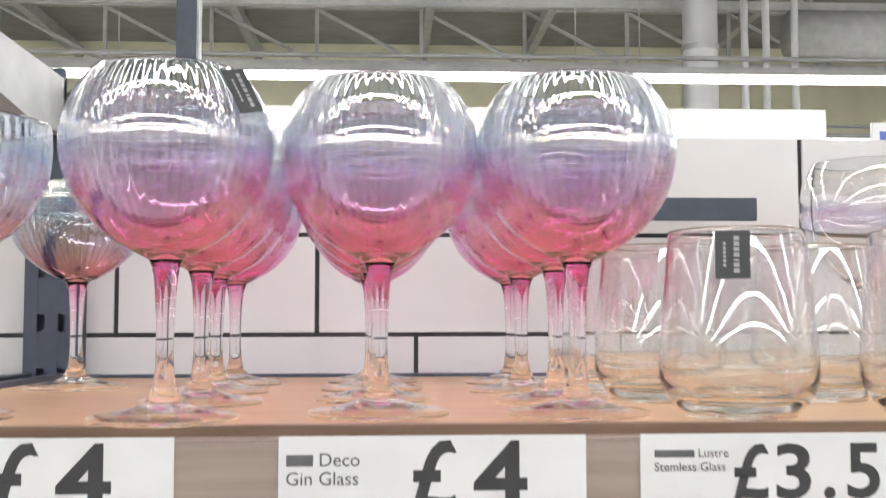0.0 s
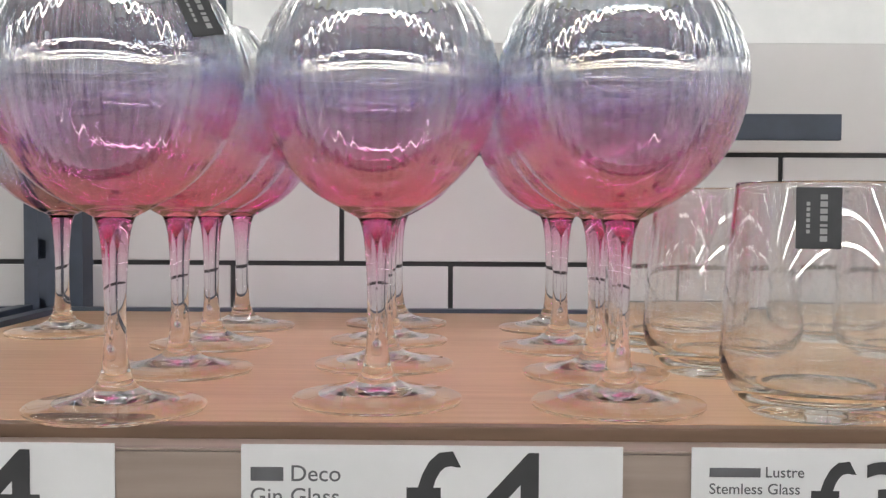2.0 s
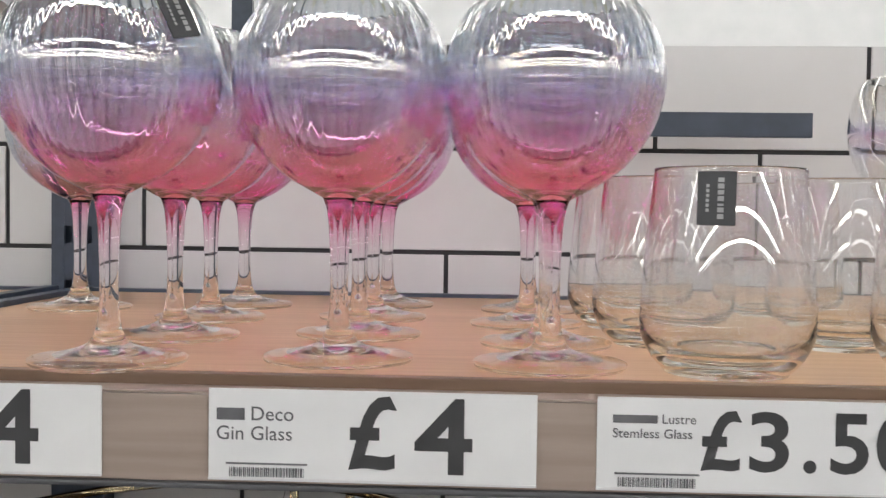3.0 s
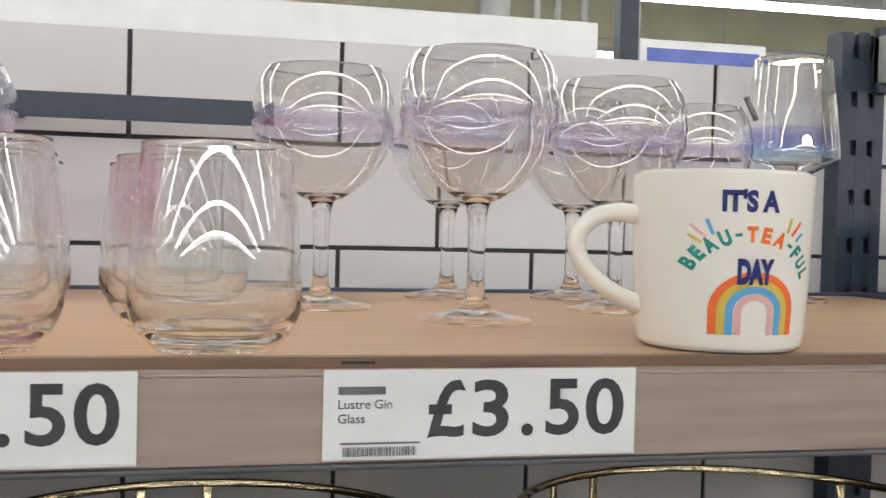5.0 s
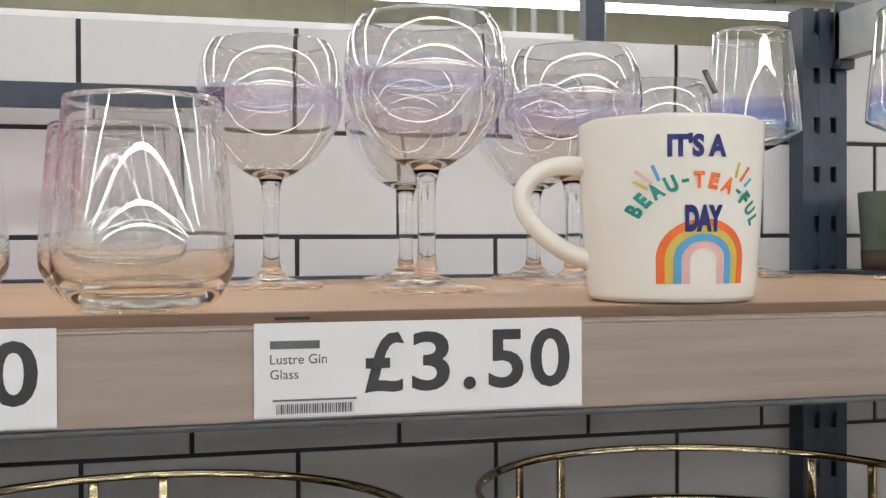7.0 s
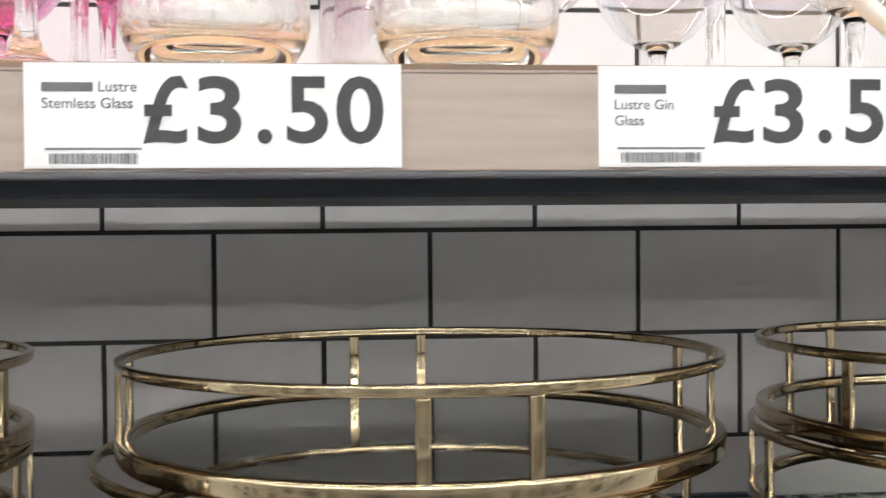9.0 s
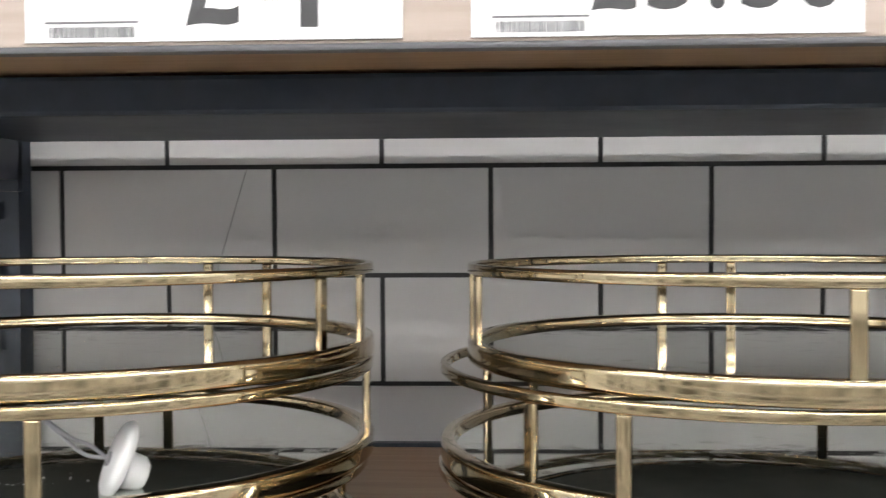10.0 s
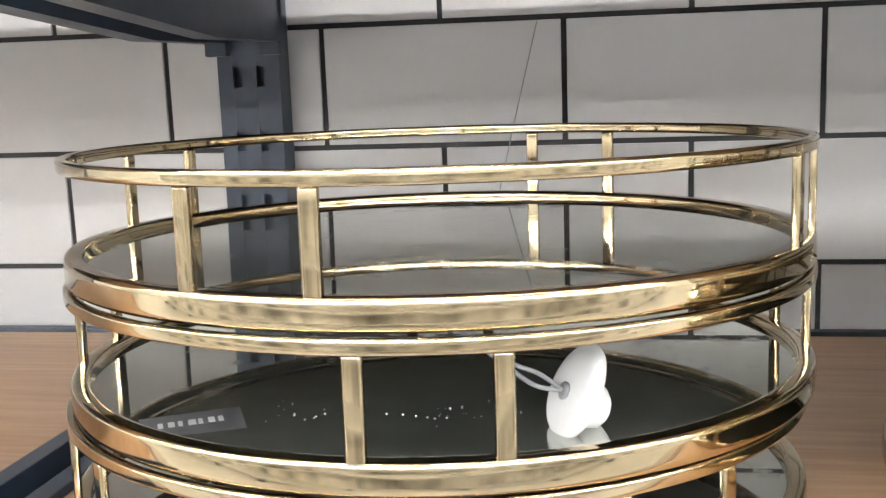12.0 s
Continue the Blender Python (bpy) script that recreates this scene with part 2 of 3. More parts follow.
def new_box(*a, **k):
    return box(bmesh.new(), *a, **k)


def tilted_box(x0, x1, y0, y1, top, thick, bevel=0.001):
    """A board whose top follows the height function top(y)."""
    bm = new_box(x0, x1, y0, y1, 0, thick, bevel)
    for v in bm.verts:
        v.co.z += top(v.co.y) - thick
    return bm


def lathe(profile, seg=64, ribs=0, depth=0.0, rib_low=0.0, rib_high=1.0, closed=False, rib_rows=999):
    """A turned surface from (radius, height) pairs; a radius of 0 makes a pole. ribs: flutes round it, of that depth."""
    bm = bmesh.new()
    rows = []
    for n, (r, z) in enumerate(profile):
        if r <= 1e-6:
            rows.append([bm.verts.new((0, 0, z))])
            continue
        row = []
        for i in range(seg):
            a = 2 * math.pi * i / seg
            k = 0.0
            if ribs and n < rib_rows and rib_low < z < rib_high:
                fade = min(1.0, (z - rib_low) / 0.035)
                k = depth * fade * (0.5 + 0.5 * math.cos(a * ribs))
            row.append(bm.verts.new(((r - k) * math.cos(a), (r - k) * math.sin(a), z)))
        rows.append(row)
    pairs = list(zip(rows, rows[1:]))
    if closed:
        pairs.append((rows[-1], rows[0]))
    for a, b in pairs:
        for i in range(seg):
            j = (i + 1) % seg
            if len(a) == 1 and len(b) == 1:
                continue
            if len(a) == 1:
                bm.faces.new((a[0], b[j], b[i]))
            elif len(b) == 1:
                bm.faces.new((a[i], a[j], b[0]))
            else:
                bm.faces.new((a[i], a[j], b[j], b[i]))
    return bm


def spline(points, n):
    """n points on a smooth curve through the given ones."""
    out = []
    k = len(points) - 1
    for i in range(n):
        t = i / (n - 1) * k
        s = min(int(t), k - 1)
        f = t - s
        p = [points[max(0, min(k, s + d))] for d in (-1, 0, 1, 2)]
        out.append(tuple(0.5 * (2 * b + (c - a) * f + (2 * a - 5 * b + 4 * c - d) * f * f + (3 * b - a - 3 * c + d) * f ** 3) for a, b, c, d in zip(*p)))
    return out


def tube(path, radius, seg=8, flat=1.0, ref=None):
    """A round bar along a list of points."""
    bm = bmesh.new()
    rows = []
    for i, p in enumerate(path):
        p = Vector(p)
        d = (Vector(path[min(i + 1, len(path) - 1)]) - Vector(path[max(i - 1, 0)])).normalized()
        up = Vector((0, 0, 1)) if abs(d.z) < 0.9 else Vector((0, 1, 0))
        up = Vector(ref) if ref else up
        s = d.cross(up).normalized()
        u = s.cross(d)
        r = radius[i] if isinstance(radius, (list, tuple)) else radius
        rows.append([bm.verts.new(p + r * (math.cos(2 * math.pi * k / seg) * s + flat * math.sin(2 * math.pi * k / seg) * u)) for k in range(seg)])
    for a, b in zip(rows, rows[1:]):
        for i in range(seg):
            j = (i + 1) % seg
            bm.faces.new((a[i], a[j], b[j], b[i]))
    bm.faces.new(rows[0])
    bm.faces.new(rows[-1])
    return bm


def letters(text, size, bold=0.0, spacing=1.0):
    """The outline of a line of writing as a flat bmesh in x and y, centred on x = 0 with its base at y = 0; also its width."""
    cu = bpy.data.curves.new("writing", "FONT")
    cu.body, cu.size, cu.offset, cu.space_character, cu.resolution_u = text, size, bold, spacing, 4
    cu.align_x = "LEFT"
    ob = new("writing", cu)
    bpy.context.view_layer.update()
    me = bpy.data.meshes.new_from_object(ob.evaluated_get(bpy.context.evaluated_depsgraph_get()))
    bm = bmesh.new()
    bm.from_mesh(me)
    bpy.data.objects.remove(ob)
    bpy.data.curves.remove(cu)
    bpy.data.meshes.remove(me)
    xs = [v.co.x for v in bm.verts]
    lo, hi = min(xs), max(xs)
    for v in bm.verts:
        v.co.x -= lo
    return bm, hi - lo


# ---- setting: the hall ----
def shelf_z(y):
    return 1.3927 - 0.006 * (y + 0.06)


def low_z(y):
    return 1.1003 - 0.02 * (y + 0.343)


HX0, HX1, HY0, HY1, HZ = -14.0, 16.0, -16.0, 16.3, 6.0
tagged(part("floor", new_box(HX0, HX1, HY0, HY1, -0.1, 0.0), M_FLOOR), "pale grey vinyl shop floor", "floor", kind="structure")
tagged(part("ceiling", new_box(HX0, HX1, HY0, HY1, HZ, HZ + 0.1), M_DECK), "grey metal roof deck of the shop hall", "ceiling", kind="structure")
for nm, a in (("wall_north", (HX0, HX1, HY1, HY1 + 0.2, 0, HZ)), ("wall_south", (HX0, HX1, HY0 - 0.2, HY0, 0, HZ)),
              ("wall_west", (HX0 - 0.2, HX0, HY0, HY1, 0, HZ)), ("wall_east", (HX1, HX1 + 0.2, HY0, HY1, 0, HZ))):
    tagged(part(nm, new_box(*a), M_HALL if nm == "wall_north" else M_PALE), "cream painted hall wall" if nm == "wall_north" else "pale grey painted hall wall", "wall", kind="structure")


def roof_truss(y, z0, z1):
    t = thing("roof_truss", "grey steel lattice roof truss under the deck", "truss", pose(0, y, 0), "roof trusses")
    part("chord", new_box(HX0 + 0.1, HX1 - 0.1, -0.05, 0.05, z0, z0 + 0.10), M_TRUSS, t)
    part("chord", new_box(HX0 + 0.1, HX1 - 0.1, -0.05, 0.05, z1, z1 + 0.09), M_TRUSS, t)
    x = HX0 + 1.0
    while x < HX1 - 2:
        part("strut", new_box(x - 0.025, x + 0.025, -0.03, 0.03, z0 + 0.1, z1), M_TRUSS, t)
        part("brace", tube([(x, 0, z1), (x + 1.5, 0, z0 + 0.05)], 0.03, 6), M_TRUSS, t)
        x += 1.5
    return t


for ty in (8.6, 11.0, 14.0):
    roof_truss(ty, HZ - 0.95 - 0.0 * ty, HZ - 0.1)
for px in (-7.2, -5.0, -2.1, 0.6, 2.3, 5.2):
    p = part("roof_purlin", new_box(px - 0.06, px + 0.06, HY0 + 0.1, HY1 - 0.1, HZ - 0.30, HZ - 0.12, 0.005), M_TRUSS)
    tagged(p, "grey steel purlin under the roof deck", "purlin", "roof purlins")

p = thing("round_column", "white painted round steel column", "column", pose(3.38, 10.0, 0))
part("shaft", lathe([(0, 0), (0.185, 0), (0.185, HZ - 0.02), (0, HZ - 0.02)], 32), M_WHITE, p, smooth=True)
part("collar", lathe([(0.19, 4.3), (0.2, 4.3), (0.2, 4.36), (0.19, 4.36)], 32, closed=True), M_TRUSS, p)
for px in (3.9, 4.136, 4.456):
    p = thing("service_pipe", "white vertical service pipe by the column", "pipe", pose(px, 10.1, 0), "service pipes")
    part("pipe", lathe([(0, 0), (0.04, 0), (0.04, HZ - 0.02), (0, HZ - 0.02)], 16), M_WHITE, p, smooth=True)
    part("clip", new_box(-0.055, 0.055, -0.05, 0.05, 4.02, 4.06), M_TRUSS, p)
d = thing("air_duct", "pale grey round air duct under the roof", "duct", pose(6.6, 10.9, 4.75))
part("pipe", tube([(-1.9, 0, 0), (3, 0, 0.0)], 0.28, 20), M_TRUSS, d, smooth=True)
part("hanger", new_box(-0.6, -0.56, -0.02, 0.02, 0.2, HZ - 4.75), M_TRUSS, d)
part("hanger", new_box(1.5, 1.54, -0.02, 0.02, 0.2, HZ - 4.75), M_TRUSS, d)

for sy in STRIP_ROWS:
    s = thing("strip_light", "long white linear strip light hung in a row", "ceiling light", pose(0, sy, STRIP_Z), "strip lights")
    lo, hi = (HX0 + 0.3, HX1 - 0.3) if sy < 3 else (-9.0, 11.0)
    n = round((hi - lo) / 2.5)
    step = (hi - lo) / n
    part("housing", new_box(lo, hi, -0.05, 0.05, 0.035, 0.09, 0.004), M_TRUSS, s)
    gap = 0.05 if sy < 3 else 0.004
    for k in range(n):
        part("diffuser", new_box(lo + step * k + gap, lo + step * (k + 1) - gap, -0.028, 0.028, -0.022, 0.033, 0.004), M_STRIP, s, "glowing white diffuser")
    for hx in (-6, -2, 2, 6, 10):
        part("hanger", new_box(hx - 0.004, hx + 0.004, -0.004, 0.004, 0.09, HZ - STRIP_Z), M_TRUSS, s)
    part("conduit", tube([(-9, 0.0, 0.17), (11, 0.0, 0.17)], 0.02, 8), M_TRUSS, s)

f = thing("fascia_board", "long white fascia board over a far aisle", "fascia", pose(0, 5.8, 0))
part("board", new_box(-9, 2.96, 0, 0.04, 2.2, 2.83, 0.003), M_WHITE, f)
part("support", new_box(-6.03, -5.97, 0.045, 0.10, 0, 2.6), M_TRUSS, f)
part("support", new_box(2.60, 2.66, 0.045, 0.10, 0, 2.6), M_TRUSS, f)
f = thing("hanging_sign", "white framed shop sign with a blue panel", "sign", pose(3.28, 5.82, 0))
part("frame", new_box(0, 0.95, 0, 0.03, 2.30, 2.75, 0.003), M_WHITE, f)
part("panel", new_box(0.05, 0.90, -0.004, -0.0005, 2.35, 2.69), M_SIGN, f, "blue printed panel")
part("support", new_box(0.45, 0.50, 0.032, 0.07, 0, 2.6), M_TRUSS, f)

# ---- plain run across the aisle, behind the walker: unseen, added for bounce and reflections ----
o = thing("opposite_shelf_run", "unseen low pale shelf run, added for bounce light and reflections", "shelving", pose(0, -2.75, 0))
part("back_panel", new_box(-7, 8, -0.03, 0.0, 0, 1.215), M_RUN, o)
for oz in (0.12, 0.50, 0.86, 1.18):
    part("shelf_board", new_box(-7, 8, 0.002, 0.30, oz, oz + 0.035, 0.003), M_WHITE, o)
for k in range(13):
    part("divider", new_box(-7 + k * 1.25 - 0.015, -7 + k * 1.25 + 0.015, 0.004, 0.28, 0.0, 0.118), M_STEEL, o)

# ---- setting: the tiled back panels of the shelf bays ----
BAY = 1.249
POST_X = -0.2425
ROWS_Z = [(1.526, 1.622, 0.5), (1.430, 1.526, 0.0), (1.329, 1.430, 0.5), (1.2335, 1.329, 0.0), (1.138, 1.2335, 0.5), (1.042, 1.138, 0.0), (0.946, 1.042, 0.5)]
PITCH, GAP = 0.19, 0.0042
panel_meshes = {}


def tile_mesh(w, h):
    key = (round(w, 4), round(h, 4))
    if key not in panel_meshes:
        panel_meshes[key] = mesh_of("tile", new_box(-w / 2, w / 2, -0.0025, 0.0005, -h / 2, h / 2, 0.0006, 1), M_TILE)
    return panel_meshes[key]


def back_panel(name, x0, x1, offset):
    wall = part(name, new_box(x0, x1, 0.0, 0.012, 0.02, 1.622), M_BLACK)
    tagged(wall, "white brick-pattern tile panel with black joints", "wall panel", kind="structure")
    for z0, z1, shift in ROWS_Z:
        i = math.floor((x0 - offset) / PITCH) - 1
        while True:
            a = offset + (i + shift) * PITCH
            i += 1
            b = a + PITCH
            if a > x1:
                break
            a2, b2 = max(a + GAP / 2, x0), min(b - GAP / 2, x1)
            if b2 - a2 < 0.008:
                continue
            zt = z1 if z1 > 1.62 else z1 - GAP / 2
            o = new("tile", tile_mesh(b2 - a2, zt - z0 - GAP / 2))
            o.location = ((a2 + b2) / 2, -0.0002, (zt + z0 + GAP / 2) / 2)
            o.parent = wall
    return wall


# ---- shelving ----
BRIDGE = mesh_of("slot_bridge", new_box(0, 0.007, 0.0002, 0.0028, 0, 0.034), M_STEEL)


def upright(x, y, z0, z1, name="upright", wide=0.05, deep=0.028):
    t = thing(name, "slate grey slotted steel shelving upright", "upright", pose(x, y, 0), "shelf uprights")
    h = wide / 2
    for a, b in ((-h, -h + 0.012), (-0.006, 0.006), (h - 0.012, h)):
        part("web", new_box(a, b, -deep, -deep + 0.003, z0, z1), M_STEEL, t)
    for a, b in ((-h, -h + 0.003), (h - 0.003, h)):
        part("flange", new_box(a, b, -deep + 0.003, 0, z0, z1), M_STEEL, t)
    part("backing", new_box(-h + 0.004, h - 0.004, -0.016, -0.014, z0, z1), M_STEEL, t)
    z = z0
    while z < z1 - 0.03:
        for a in (-h + 0.012, 0.006):
            o = new("slot_bridge", BRIDGE)
            o.location = (a, -deep, z)
            o.parent = t
        z += 0.050
    part("foot", new_box(-h, h, -0.40, -deep, 0.0, 0.09, 0.004), M_STEEL, t)
    return t


for k in range(4):
    upright(POST_X + BAY * (k - 1), 0.0, 0.0, 1.66)
for k in range(4):
    t = thing("rear_post", "slate grey square post of the far shelf run", "post", pose(POST_X + BAY * (k - 1), 0.60, 0), "rear posts")
    part("post", new_box(-0.0155, 0.0155, -0.015, 0.015, 0, 1.975, 0.001), M_STEEL, t)
    part("edge", new_box(0.0157, 0.0185, -0.014, 0.014, 0, 1.975), M_STEEL_LIGHT, t)
t = thing("rear_top_beam", "slate grey steel beam joining the rear posts", "beam", pose(0, 0.60, 1.977))
part("beam", new_box(POST_X - BAY - 0.02, POST_X + 2 * BAY + 0.02, -0.015, 0.015, 0, 0.05, 0.001), M_STEEL, t)
part("hook", tube([(0.135, -0.02, 0.0), (0.135, -0.02, -0.012), (0.139, -0.02, -0.018), (0.135, -0.02, -0.022)], 0.0016, 6), M_PLASTIC, t, "small white hook")


def bracket(x, z_top, z_bot, y1, mat, label):
    """A side arm that carries a shelf, deep at the upright and shallow at its tip."""
    t = thing("shelf_bracket", label, "bracket", pose(x, 0, 0), "shelf brackets")
    bm = bmesh.new()
    tip = z_top - 0.45 * (z_top - z_bot)
    pts = [(-0.03, z_bot), (y1 * 0.35, z_bot), (y1, tip), (y1, z_top), (-0.03, z_top)]
    rows = [[bm.verts.new((sx, y, z)) for y, z in pts] for sx in (-0.0085, 0.0085)]
    n = len(pts)
    for i in range(n):
        bm.faces.new((rows[0][i], rows[0][(i + 1) % n], rows[1][(i + 1) % n], rows[1][i]))
    bm.faces.new(rows[0])
    bm.faces.new(rows[1])
    part("arm", bm, mat, t)
    part("hook_plate", new_box(-0.0085, 0.0085, -0.040, -0.0285, z_bot - 0.010, z_top + 0.010, 0.002), M_STEEL, t)
    return t


def shelf(x0, x1, top, name, label):
    t = thing(name, label, "shelf")
    part("board", tilted_box(x0 + 0.013, x1 - 0.013, -0.5125, -0.058, top, 0.018, 0.0008), M_SHELF, t)
    part("edging", tilted_box(x0 + 0.013, x1 - 0.013, -0.5205, -0.5130, top, 0.008, 0.0008), M_BAND, t, "brown edge band")
    part("back_rail", tilted_box(x0 + 0.013, x1 - 0.013, -0.057, -0.047, lambda y: top(y) + 0.003, 0.03), M_STEEL, t)
    for a, b in ((x0, x0 + 0.012), (x1 - 0.012, x1)):
        part("side_rail", tilted_box(a, b, -0.520, -0.047, lambda y: top(y) + 0.004, 0.03), M_STEEL, t)
    z = top(-0.28) - 0.0200
    part("rear_beam", new_box(x0 + 0.03, x1 - 0.03, -0.282, -0.046, z - 0.0245, z, 0.003), M_STEEL, t)
    zf = top(-0.53)
    r = part("price_rail", new_box(x0 + 0.004, x1 - 0.004, -0.5375, -0.5335, zf - 0.0438, zf - 0.0064, 0.0006), M_RAIL, t, "taupe wood-print price rail")
    part("rail_lip", new_box(x0 + 0.004, x1 - 0.004, -0.5400, -0.5315, zf - 0.0466, zf - 0.0440, 0.0010), M_LIP, r)
    part("rail_cap", new_box(x0 + 0.004, x1 - 0.004, -0.5374, -0.5215, zf - 0.0062, zf - 0.0050, 0.0005), M_RAIL, r)
    part("rail_back", new_box(x0 + 0.01, x1 - 0.01, -0.5330, -0.527, zf - 0.043, zf - 0.0185), M_LIP, r)
    return t


BX = [POST_X + BAY * k for k in (-1, 0, 1, 2)]
for k in range(3):
    x0, x1 = BX[k] + 0.010, BX[k + 1] - 0.010
    shelf(x0, x1, shelf_z, "glassware_shelf", "beech board shelf with taupe price rail and slate frame")
    shelf(x0, x1, low_z, "tray_shelf", "beech board shelf carrying stacked gold trays")
for k in range(4):
    for s in (-0.0215, 0.0215):
        bracket(BX[k] + s, 1.364, 1.318, -0.47, M_STEEL, "slate steel bracket under the glassware shelf")
        bracket(BX[k] + s, 1.077, 1.030, -0.47, M_STEEL, "slate steel bracket under the tray shelf")
bracket(BX[1] + 0.002, 1.668, 1.615, -0.40, M_STEEL_LIGHT, "empty grey steel bracket arm above the glassware shelf")
bracket(BX[2] + 0.018, 1.655, 1.608, -0.40, M_STEEL_LIGHT, "empty grey steel bracket arm above the glassware shelf")
b = thing("wall_bar", "flat slate steel bar held off the tile panel", "bar", pose(0, 0, 0))
part("bar", new_box(0.177, 0.4045, -0.078, -0.070, 1.5340, 1.5548, 0.001), M_STEEL, b)
part("arm", new_box(0.186, 0.198, -0.070, -0.0028, 1.538, 1.551, 0.001), M_STEEL, b)


# ---- glassware ----
GIN = [(0.0085, 0.079), (0.016, 0.08308), (0.027, 0.08943), (0.0375, 0.09895), (0.0462, 0.11165), (0.0512, 0.12616), (0.0525, 0.13705), (0.0508, 0.14884), (0.0465, 0.16018), (0.0415, 0.16789), (0.038, 0.17197)]
STEM = [(0.0085, 0.079), (0.0068, 0.0745), (0.0056, 0.067), (0.0047, 0.052), (0.0044, 0.035), (0.0050, 0.022), (0.0066, 0.0135), (0.0095, 0.0090)]


def shell(outer, wall, n=40, base=0.004):
    """The outer profile up to the rim and back down the inside to the bottom."""
    o = spline(outer, n)
    inner = []
    for i, (r, z) in enumerate(o):
        if z > outer[0][1] + base:
            inner.append((max(0.0004, r - wall), z + 0.0002))
    rim = o[-1]
    inner = inner[:-1]
    top = [(rim[0] - wall * 0.12, rim[1] + wall * 0.4), (rim[0] - wall * 0.5, rim[1] + wall * 0.6), (rim[0] - wall * 0.88, rim[1] + wall * 0.4)]
    low = inner[0]
    return o + top + inner[::-1] + [(low[0] * 0.55, low[1] - 0.0012), (0.0, low[1] - 0.0018)]


def clear(ob):
    """Clear glass lets the light through: no shadow."""
    for o in (ob, *ob.children):
        if o.type == "MESH":
            o.visible_shadow = False


def stemmed(name, label, outer, stem, foot_r, mat, ribs, wall=0.0013, group="", seg=64, low=None):
    t = thing(name, label, "glass", None, group)
    bowl = part("bowl", lathe(shell(outer, wall), ribs * 8 if ribs else seg, ribs, 0.00022 if ribs else 0, outer[0][1] + 0.006, outer[-1][1] - 0.002, rib_rows=40), mat, t, smooth=True, recalc=False)
    low = low or M_CLEAR
    part("stem", lathe(spline(stem, 22)[::-1], 24), low, t, smooth=True, recalc=False)
    r0, z0 = stem[-1]
    part("foot", lathe((spline([(r0, z0), (foot_r * 0.36, 0.0070), (foot_r * 0.52, 0.0052), (foot_r * 0.75, 0.0036), (foot_r * 0.95, 0.0027), (foot_r, 0.0017)], 16)
                       + [(foot_r - 0.0003, 0.0006), (foot_r - 0.0010, -0.0006), (foot_r * 0.70, -0.0006), (foot_r * 0.56, 0.0010), (foot_r * 0.3, 0.0020), (0.0, 0.0022)])[::-1], 64), low, t, smooth=True, recalc=False)
    clear(t)
    return t, bowl


def on_shelf(x, y, turn=0.0, top=shelf_z):
    return pose(x, y, top(y) + 0.0003, 0, 0, turn)


def swing_tag(parent, w, h, m):
    """A charcoal paper tag with pale print, as a part of the glass that it is stuck to."""
    card = part("paper_tag", new_box(-w / 2, w / 2, -0.0004, 0.0004, -h, 0, 0.0003, 1), M_CARD, parent, "charcoal paper tag with pale print")
    card.matrix_basis = m
    bm = bmesh.new()
    for i, (a, b) in enumerate(((0.12, 0.20), (0.23, 0.32), (0.35, 0.43), (0.46, 0.55), (0.60, 0.64), (0.67, 0.76), (0.79, 0.88))):
        box(bm, w * 0.03, w * 0.19, -0.0007, -0.00045, -h * b, -h * a)
    for i in range(6):
        box(bm, -w * 0.27, -w * 0.19, -0.0007, -0.00045, -h * (0.24 + i * 0.09 + 0.06), -h * (0.24 + i * 0.09))
    part("print", bm, M_CARD_INK, card)
    return card


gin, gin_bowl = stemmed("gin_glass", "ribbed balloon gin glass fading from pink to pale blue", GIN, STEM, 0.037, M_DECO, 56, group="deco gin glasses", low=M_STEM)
gin.matrix_basis = on_shelf(0.065, -0.466)
for i, (x, y) in enumerate([(0.168, -0.474), (-0.042, -0.384), (0.061, -0.360), (0.170, -0.388), (-0.050, -0.279), (0.057, -0.255), (0.162, -0.284),
                            (-0.052, -0.176), (0.056, -0.151), (0.167, -0.177)]):
    copy_thing(gin, on_shelf(x, y, 37.0 * (i + 1)))
tagged_gin = copy_thing(gin, on_shelf(-0.041, -0.490, 0))
tagged(tagged_gin, "ribbed pink and blue gin glass with a charcoal rim tag")
swing_tag(tagged_gin, 0.015, 0.024, pose(0.0352, -0.0262, 0.1695, -24, -12, 52))

COUPE = [(0.0085, 0.079), (0.018, 0.0835), (0.031, 0.092), (0.0425, 0.104), (0.0495, 0.119), (0.0520, 0.134), (0.0515, 0.149)]
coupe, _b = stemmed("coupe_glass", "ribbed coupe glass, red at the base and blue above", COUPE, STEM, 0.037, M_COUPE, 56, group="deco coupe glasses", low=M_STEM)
coupe.matrix_basis = on_shelf(-0.163, -0.221)
copy_thing(coupe, on_shelf(-0.156, -0.478, 50))

TUMBLER = [(0.0, 0.0018), (0.018, 0.0012), (0.0262, -0.0006), (0.0292, 0.0014), (0.0335, 0.0058), (0.0372, 0.0115), (0.0395, 0.0175), (0.0400, 0.0240), (0.0394, 0.0370), (0.0378, 0.0575), (0.0360, 0.0775), (0.0344, 0.0935)]
INNER = [(0.0330, 0.0937), (0.0346, 0.0775), (0.0364, 0.0575), (0.0380, 0.0370), (0.0383, 0.0240), (0.0364, 0.0165), (0.0318, 0.0115), (0.0230, 0.0093), (0.010, 0.0087), (0.0, 0.0086)]
tumbler = thing("stemless_glass", "clear lustre stemless glass with a thick yellowish base", "glass", on_shelf(0.356, -0.486), "stemless glasses")
outside = spline(TUMBLER, 60)
